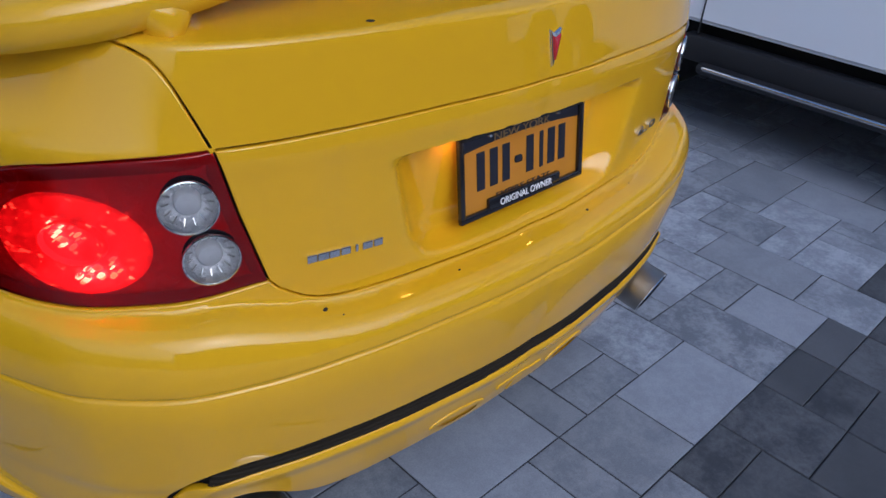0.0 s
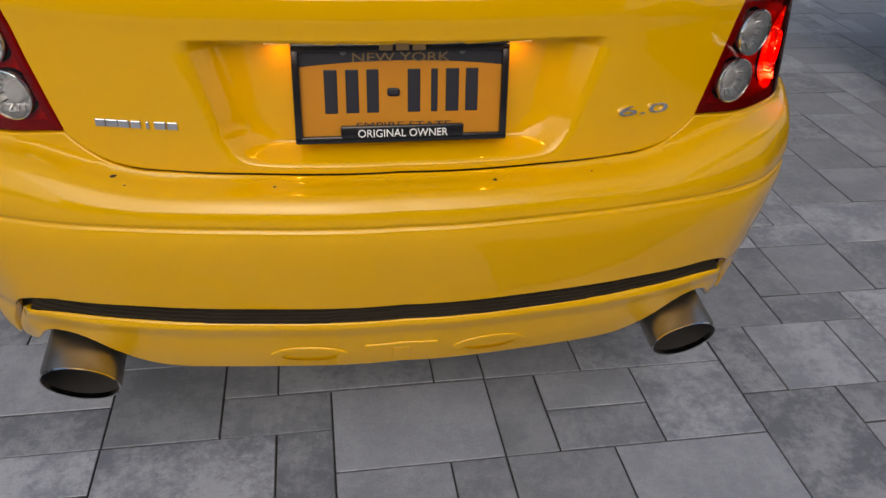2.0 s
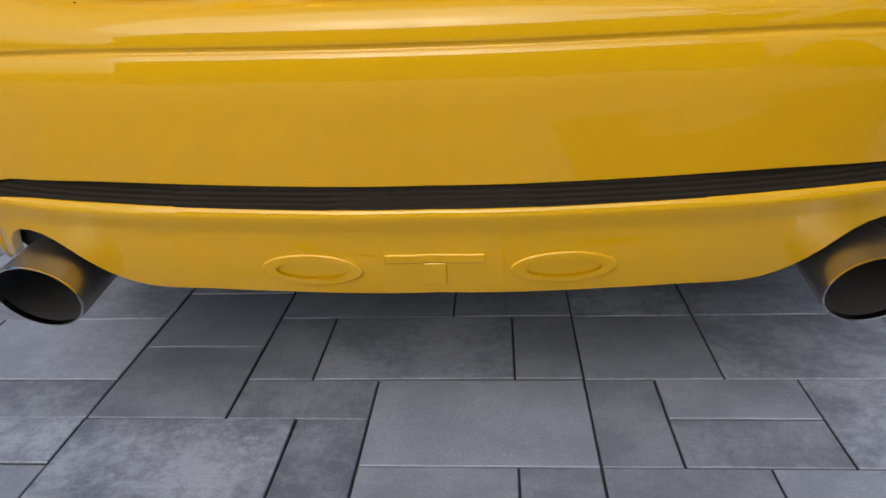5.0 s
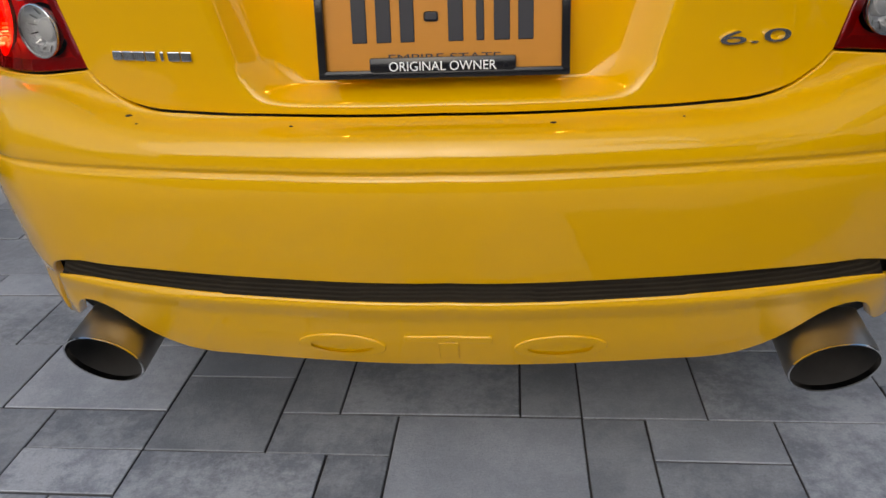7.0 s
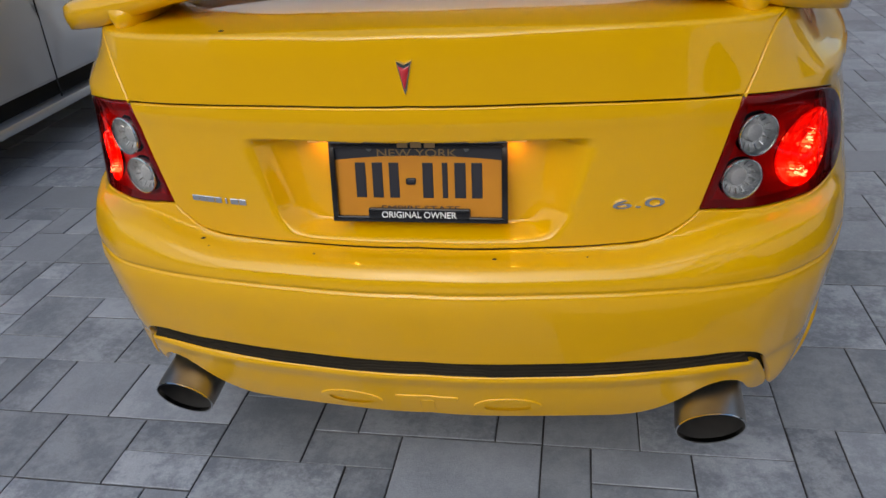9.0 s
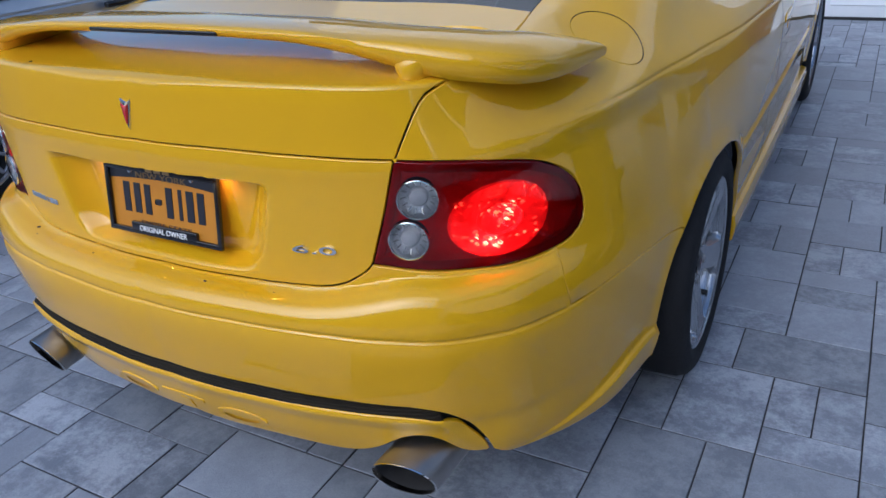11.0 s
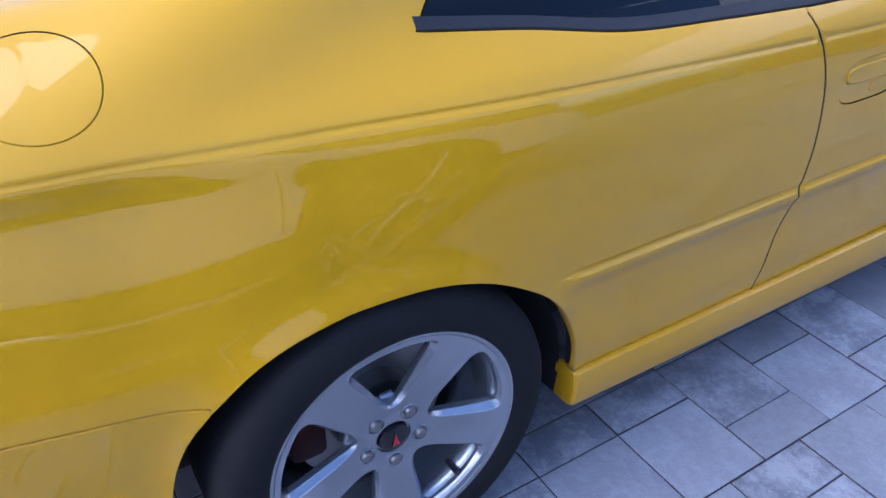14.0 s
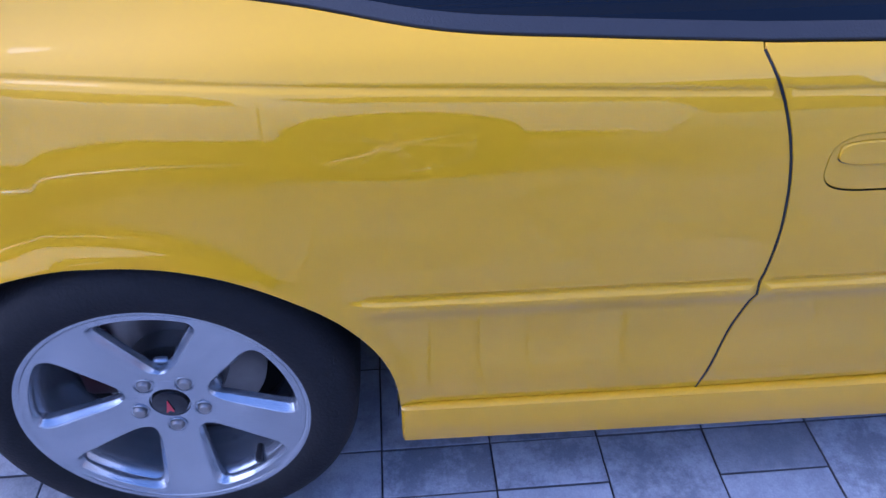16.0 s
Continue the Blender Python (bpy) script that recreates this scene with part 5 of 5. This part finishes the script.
def parked_car(name, label, paint, flank, face, wheel_ys, R, rim_r, y0, y1, sill, roof, cladding, handle_y=None):
    """A parked car of which a flank is seen. flank: x of its near side; face: +1 when that side looks along +x."""
    ob = tagged(new(name), label, "car")
    ob.location = (flank, 0, 0)
    s = face
    belt = sill + 0.62

    def outline():
        pts = [(y0 + 0.10, sill), (y0, sill + 0.2), (y0 + 0.02, belt - 0.06), (y0 + 0.2, belt)]
        pts += [(y1 - 1.0, belt - 0.02), (y1 - 0.12, belt - 0.16), (y1, sill + 0.22), (y1 - 0.1, sill)]
        for wy in sorted(wheel_ys, reverse=True):
            pts += [(wy + (R + 0.055) * math.cos(a), R + (R + 0.055) * math.sin(a)) for a in np.linspace(0, math.pi, 17) if R + (R + 0.055) * math.sin(a) > sill]
        return pts

    bm = bmesh.new()
    pts = outline()
    rows = []
    for depth, pull in ((0.045, 0.0), (0.012, 0.0), (0.0, 0.012), (-1.0, 0.012)):
        row = []
        for y, z in pts:
            lean = 0.05 * max(0, z - sill - 0.36) ** 1.5 / 0.2
            row.append(bm.verts.new((-s * ((0.045 - depth if depth >= 0 else 1.80) + (lean if depth >= 0 else 0)), y, z)))
        rows.append(row)
    rows = [rows[0], rows[3]]
    for a, b in zip(rows, rows[1:]):
        for i in range(len(pts)):
            j = (i + 1) % len(pts)
            bm.faces.new((a[i], a[j], b[j], b[i]))
    side = bm.faces.new(rows[0])
    bm.faces.new(rows[1][::-1])
    bmesh.ops.recalc_face_normals(bm, faces=bm.faces)
    bmesh.ops.bevel(bm, geom=[e for e in side.edges], offset=0.018, segments=3, affect="EDGES")
    body_part = part("body", bm, paint, ob, smooth=40)
    bm = bmesh.new()
    ca, cb = y0 + 0.35, y1 - 1.15
    low = [(-s * 0.06, ca), (-s * 1.74, ca), (-s * 1.74, cb), (-s * 0.06, cb)]
    high = [(-s * 0.30, ca + 0.35), (-s * 1.50, ca + 0.35), (-s * 1.50, cb - 0.75), (-s * 0.30, cb - 0.75)]
    va = [bm.verts.new((x, y, belt - 0.03)) for x, y in low]
    vb = [bm.verts.new((x, y, roof)) for x, y in high]
    for i in range(4):
        bm.faces.new((va[i], va[(i + 1) % 4], vb[(i + 1) % 4], vb[i]))
    bm.faces.new(vb)
    bmesh.ops.recalc_face_normals(bm, faces=bm.faces)
    bmesh.ops.bevel(bm, geom=list(bm.edges), offset=0.05, segments=3, affect="EDGES")
    part("cabin", bm, paint, ob, smooth=40)
    n = Vector((s * (roof - belt), 0, 0.24)).normalized()
    for a, b, c, d in ((ca + 0.35, ca + 0.55, (ca + cb) / 2 - 0.10, (ca + cb) / 2 - 0.10), ((ca + cb) / 2 + 0.0, (ca + cb) / 2 + 0.0, cb - 0.85, cb - 0.45)):
        bm = bmesh.new()
        q = [(a, belt + 0.05), (d, belt + 0.05), (c, roof - 0.10), (b, roof - 0.10)]
        bm.faces.new([bm.verts.new((-s * (0.06 + 0.24 * (z - belt + 0.03) / (roof - belt + 0.03)) + s * 0.012, y, z)) for y, z in q])
        part("side_window", bm, GLOSSBLACK, ob, "dark side window")
    mids = sorted(wheel_ys)
    part("sill_cladding", box_bm(0.09, mids[1] - mids[0] - 2 * R - 0.11, cladding, (-s * 0.030, (mids[0] + mids[1]) / 2, sill + 0.012 - cladding / 2), 0.015), BLACK if cladding > 0.06 else paint, ob, "black plastic sill cladding" if cladding > 0.06 else "", smooth=40)
    for yy in ((mids[0] + mids[1]) / 2 - 0.1, mids[0] + R + 0.14 if s < 0 else mids[1] - R - 0.14, mids[1] - R - 0.12 if s < 0 else mids[0] + R + 0.30):
        part("door_gap", box_bm(0.006, 0.006, belt - sill - 0.08, (s * 0.0005, yy, (belt + sill) / 2 - 0.02)), DARK, body_part)
    if handle_y:
        for k, hy in enumerate(handle_y):
            hd = part("door_handle", box_bm(0.035, 0.20, 0.032, (s * 0.012, hy, belt - 0.05), 0.012), GLOSSBLACK, ob, "black pull handle", smooth=40)
    for wy in wheel_ys:
        for near in (True, False):
            if near:
                w = plain_wheel("wheel", R, rim_r, 0.23, 5, ob)
                w.matrix_basis = pose(-s * 0.14, wy, R, 0, 0, 0 if s > 0 else 180)
            else:
                w2 = part("far_tyre", lathe_bm([(-0.11, 0.1), (-0.11, R), (0.11, R), (0.11, 0.1)], 40, at=(-s * 1.62, wy, R)), RUBBER, ob)
    part("underbody", box_bm(1.5, y1 - y0 - 0.4, 0.25, (-s * 0.93, (y0 + y1) / 2, sill + 0.06), 0.03), DARK, ob)
    for wy in wheel_ys:
        part("wheel_house", lathe_bm([(0.0, R + 0.06), (-s * 0.5, R + 0.06), (-s * 0.5, 0.01)], 40, at=(-s * 0.05, wy, R + 0.02)), DARK, ob)
    return ob


suv = parked_car("white_suv", "white sport utility vehicle with black lower cladding and large alloys", WHITE, 2.20, -1, (-1.62, 1.33), 0.375, 0.275, -2.55, 2.30, 0.395, 1.75, 0.11)
part("step_trim", lathe_bm([(-0.78, 0.004), (-0.77, 0.011), (0.77, 0.011), (0.78, 0.004)], 16, "Y", at=(-0.045, -0.02, 0.292)), CHROME, suv, "chrome strip along the side step", smooth=60)
part("side_step", box_bm(0.16, 1.62, 0.05, (0.03, -0.02, 0.285), 0.02), BLACK, suv, smooth=40)
silver = parked_car("silver_sedan", "light silver car parked on the pavers with black door handles", GREY, -2.26, 1, (0.90, 3.65), 0.335, 0.225, -0.10, 4.65, 0.235, 1.45, 0.05, handle_y=(1.86,))


# ---- the garage front ----
GARAGE = material("white_garage_paint", (0.72, 0.73, 0.75), rough=0.5, spread=0.05, scale=3, fine=0.03)
BRICK = material("red_brick", (0.20, 0.075, 0.05), rough=0.85, spread=0.3, scale=12, fine=0.2, bump=0.4, bump_scale=80, island=0.25)
MORTAR = material("mortar", (0.33, 0.31, 0.28), rough=0.9, spread=0.2, scale=20)
house = tagged(part("wall_north", box_bm(0.24, 0.3, 2.9, (-1.58, 6.33, 1.45)), MORTAR), "brick wall beside the garage door", "wall", kind="structure")
wall2 = tagged(part("wall_garage", box_bm(3.4, 0.28, 2.9, (3.36, 6.35, 1.45)), MORTAR), "red brick wall beside the garage door", "wall", kind="structure")
tagged(part("wall_over_door", box_bm(9.4, 0.28, 2.6, (0.3, 6.36, 3.6)), GARAGE), "white wall above the garage door", "wall", kind="structure")
tagged(part("wall_west", box_bm(3.0, 0.28, 2.9, (-3.2, 6.36, 1.45)), GARAGE), "white wall", "wall", kind="structure")
brick_mesh = None
for row in range(14):
    for i in range(15):
        x = 1.78 + 0.21 * i + (0.105 if row % 2 else 0)
        if x > 5.0:
            continue
        if brick_mesh is None:
            b = part("brick", box_bm(0.2, 0.05, 0.06, (0, 0, 0), 0.004, 1), BRICK, wall2)
            brick_mesh = b.data
        else:
            b = new("brick", brick_mesh)
            b.parent = wall2
        b.location = (x, 6.205, 0.035 + 0.07 * row)
gd = tagged(new("garage_door"), "closed white panelled garage door", "garage door", kind="structure")
gd.location = (0.03, 6.2, 0)
for row in range(4):
    pn = part("door_section", box_bm(2.98, 0.04, 0.555, (0, 0, 0.285 + 0.56 * row), 0.006), GARAGE, gd, smooth=30)
    for k in range(4):
        part("raised_field", box_bm(0.60, 0.016, 0.36, (-1.09 + 0.727 * k, -0.022, 0.285 + 0.56 * row), 0.007, 1), GARAGE, pn)
part("bottom_seal", box_bm(2.98, 0.05, 0.02, (0, 0, 0.008), 0.004), BLACK, gd)
for x in (-1.505, 1.585):
    tagged(part("trim", box_bm(0.13, 0.14, 2.4, (x, 6.16, 1.2), 0.01), GARAGE), "white wooden garage door post", "trim", kind="structure")


# ---- street side: unseen houses added to block low sky; bare trees behind the camera ----
SIDING = material("grey_siding", (0.13, 0.13, 0.13), rough=0.7, spread=0.1, scale=2)
ROOFING = material("roof_shingle", (0.07, 0.07, 0.075), rough=0.9, spread=0.3, scale=6)
BARK = material("grey_bark", (0.085, 0.07, 0.06), rough=0.9, spread=0.4, scale=10, bump=0.5, bump_scale=30)


def unseen_house(x, y, w, d, h, turn=0):
    hs = tagged(new("house"), "unseen grey two-storey house with a dark shingle roof, added to block low sky", "house")
    hs.matrix_basis = pose(x, y, 0, 0, 0, turn)
    part("wall", box_bm(w, d, h, (0, 0, h / 2)), SIDING, hs)
    bm = bmesh.new()
    e = 0.4
    v = [bm.verts.new(p) for p in ((-w / 2 - e, -d / 2 - e, h), (w / 2 + e, -d / 2 - e, h), (w / 2 + e, d / 2 + e, h), (-w / 2 - e, d / 2 + e, h), (-w / 2 - e, 0, h + 2.6), (w / 2 + e, 0, h + 2.6))]
    for f in ((0, 1, 5, 4), (2, 3, 4, 5), (0, 4, 3), (1, 2, 5), (3, 2, 1, 0)):
        bm.faces.new([v[i] for i in f])
    part("roof", bm, ROOFING, hs)
    for sx in (-0.3, 0.0, 0.3):
        for z in (1.5, 4.2):
            for fy in (-1, 1):
                part("window", box_bm(1.1, 0.08, 1.3, (sx * w, fy * d / 2, z), 0.02), GLOSSBLACK, hs)


def bare_tree(x, y, h, seed):
    """A leafless tree: a tapered trunk that forks six times into ever finer twigs."""
    rnd = random.Random(seed)
    verts, faces = [], []

    def limb(p, d, r, ln, level):
        q = p + d * ln
        k = 6 if level < 2 else 4 if level < 4 else 3
        side = d.orthogonal().normalized()
        up = d.cross(side)
        base = len(verts)
        r2 = r * 0.68
        for c, rr in ((p, r), (q, r2)):
            for i in range(k):
                a = 2 * math.pi * i / k
                verts.append(c + side * rr * math.cos(a) + up * rr * math.sin(a))
        for i in range(k):
            faces.append((base + i, base + (i + 1) % k, base + k + (i + 1) % k, base + k + i))
        if level >= 6:
            return
        for _ in range(3 if level in (1, 2, 3) else 2):
            nd = (d + Vector((rnd.uniform(-1, 1), rnd.uniform(-1, 1), rnd.uniform(-0.35, 0.7))) * 0.62).normalized()
            limb(q - d * ln * rnd.uniform(0, 0.25), nd, r2 * rnd.uniform(0.7, 0.95), ln * rnd.uniform(0.68, 0.86), level + 1)

    limb(Vector((0, 0, -0.1)), Vector((0.03, 0.02, 1)).normalized(), h * 0.022, h * 0.24, 0)
    t = tagged(new("tree"), "bare leafless tree with fine twigs by the street", "tree")
    t.location = (x, y, 0)
    mesh_of("trunk", verts, faces, BARK, t)


unseen_house(-10, -27, 24, 9, 6.0)
unseen_house(14.1, -27, 24, 9, 6.0)
unseen_house(21, 5, 14, 9, 5.6, 90)
bare_tree(6.0, -5.5, 12.5, 4)
bare_tree(4.5, -8.5, 12.0, 23)
bare_tree(-11.0, 3.0, 8.5, 31)
bare_tree(-14.5, 6.5, 9.5, 37)
bare_tree(9.5, -9.5, 9.0, 7)
bare_tree(5.0, -13.0, 9.0, 11)
bare_tree(-6.0, -14.0, 8.5, 15)

# ---- ground ----
bm = bmesh.new()
bmesh.ops.create_grid(bm, x_segments=2, y_segments=2, size=150)
ground = tagged(part("ground", bm, JOINT), "sandy bed under the pavers, reaching to the horizon", "ground", kind="structure")
ground.location = (0, 0, -0.007)
U = 0.1125
# ---- paving: slabs of four sizes on one module ----
pavement = tagged(new("pavement"), "grey concrete pavers of several sizes with dark joints", "pavement", kind="structure")
known = [(-2, 0, 3, 2), (1, 0, 1, 2), (2, 1, 2, 1), (2, 0, 2, 1), (4, 0, 2, 2), (-4, 1, 2, 1), (-6, 1, 2, 2), (-6, -1, 3, 2), (-3, -1, 1, 2), (-2, -2, 2, 2), (0, -2, 1, 2), (1, -2, 2, 2), (3, -2, 3, 2)]
known += [(-3, 2, 3, 2), (0, 2, 1, 2), (1, 2, 2, 2), (3, 2, 3, 2), (-4, 2, 1, 2)]
# to the car's left
known += [(-11, 2, 2, 2), (-9, 2, 3, 2), (-12, 2, 1, 2), (-12, 4, 2, 2), (-10, 4, 2, 2), (-12, 6, 2, 1), (-14, 5, 2, 2), (-14, 4, 2, 1), (-14, 7, 3, 2), (-15, 9, 2, 2), (-17, 9, 2, 2), (-16, 11, 1, 2)]
known += [(-10, 0, 2, 2), (-8, 1, 2, 1), (-8, 0, 2, 1), (-13, 0, 3, 2), (-10, -2, 3, 2), (-7, -2, 1, 2), (-8, 4, 2, 2), (-10, 6, 2, 2)]
# beside the right wheel and along the sill
known += [(6, 1, 1, 2), (7, 1, 2, 2), (9, 1, 1, 2), (6, 3, 2, 3), (8, 3, 2, 1), (8, 4, 1, 2), (9, 4, 2, 2), (10, 2, 2, 2), (11, 4, 2, 2), (9, 6, 2, 1), (11, 6, 3, 2), (13, 4, 2, 2)]
known += [(7, 6, 2, 3), (6, 6, 1, 2), (9, 7, 1, 2), (10, 7, 1, 2), (8, 9, 3, 2), (7, 9, 1, 2), (7, 11, 2, 1), (9, 11, 2, 2), (9, 13, 2, 1), (7, 12, 2, 2), (6, 12, 1, 2), (6, 14, 1, 2), (7, 14, 2, 2), (9, 14, 2, 1)]
known += [(8, 16, 1, 2), (6, 16, 2, 2), (6, 18, 1, 2), (7, 18, 2, 2), (9, 15, 1, 2), (10, 15, 2, 2), (9, 17, 2, 2), (9, 19, 1, 2), (10, 19, 2, 2), (6, 20, 2, 2)]
known += [(6, -2, 2, 3), (8, 0, 2, 1), (8, -2, 2, 2), (10, -1, 2, 3), (10, -3, 2, 2), (12, 0, 2, 1), (12, -2, 2, 2), (14, 0, 2, 2), (12, 1, 2, 2)]
I0, I1, K0, K1 = -38, 44, -22, 55
taken = np.zeros((I1 - I0, K1 - K0), bool)
slabs = []
for i, k, w, h in known:
    if taken[i - I0 : i - I0 + w, k - K0 : k - K0 + h].any():
        continue
    taken[i - I0 : i - I0 + w, k - K0 : k - K0 + h] = True
    slabs.append((i, k, w, h))
rnd = random.Random(5)
sizes = [(3, 2), (2, 2), (2, 2), (2, 1), (1, 2), (2, 3), (3, 2)]
for k in range(K0, K1):
    for i in range(I0, I1):
        if taken[i - I0, k - K0]:
            continue
        order = sizes[:]
        rnd.shuffle(order)
        for w, h in order + [(1, 1)]:
            if i + w <= I1 and k + h <= K1 and not taken[i - I0 : i - I0 + w, k - K0 : k - K0 + h].any():
                taken[i - I0 : i - I0 + w, k - K0 : k - K0 + h] = True
                slabs.append((i, k, w, h))
                break


def slab_shape(w, h, dz=0.0):
    """Corner rings of a slab with a worn, chamfered edge; its top lies at z = 0."""
    a, b, g, c = w * U / 2, h * U / 2, 0.0018, 0.0014
    rings = []
    for inset, z in ((g, -0.03), (g, -0.0018), (g + c, 0.0)):
        rings.append([(-a + inset, -b + inset, z), (a - inset, -b + inset, z), (a - inset, b - inset, z), (-a + inset, b - inset, z)])
    verts = [v for r in rings for v in r]
    faces = [(r * 4 + i, r * 4 + (i + 1) % 4, r * 4 + 4 + (i + 1) % 4, r * 4 + 4 + i) for r in range(2) for i in range(4)] + [(8, 9, 10, 11)]
    return verts, faces


shapes = {}
slabs.sort(key=lambda s: math.hypot(max(abs(0.1 + U * (s[0] + s[2] / 2) - 0.5) - 0.9, 0), max(abs(-0.045 + U * (s[1] + s[3] / 2) - 0.4) - 0.7, 0)))
rest_v, rest_f = [], []
for n, (i, k, w, h) in enumerate(slabs):
    cx, cy = 0.1 + U * (i + w / 2), -0.045 + U * (k + h / 2)
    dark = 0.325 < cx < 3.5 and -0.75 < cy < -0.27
    z = rnd.uniform(-0.0015, 0.0012)
    if n < 300:
        if (w, h, dark) not in shapes:
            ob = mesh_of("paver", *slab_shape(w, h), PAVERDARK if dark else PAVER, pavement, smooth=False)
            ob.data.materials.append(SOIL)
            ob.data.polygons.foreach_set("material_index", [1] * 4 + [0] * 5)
            shapes[w, h, dark] = ob.data
        else:
            ob = new("paver", shapes[w, h, dark])
            ob.parent = pavement
        ob.location = (cx, cy, z)
        ob.rotation_euler = (rnd.uniform(-0.003, 0.003), rnd.uniform(-0.003, 0.003), rnd.uniform(-0.004, 0.004))
    else:
        v, f = slab_shape(w, h)
        base = len(rest_v)
        rest_v += [(a + cx, b + cy, c + z) for a, b, c in v]
        rest_f += [tuple(base + q for q in g) for g in f]
far_pavers = mesh_of("far_pavers", rest_v, rest_f, PAVERFAR, pavement, smooth=False)
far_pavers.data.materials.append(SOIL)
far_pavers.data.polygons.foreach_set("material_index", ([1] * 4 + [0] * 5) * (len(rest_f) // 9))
tagged(far_pavers, "more grey pavers farther off", kind="stuff")
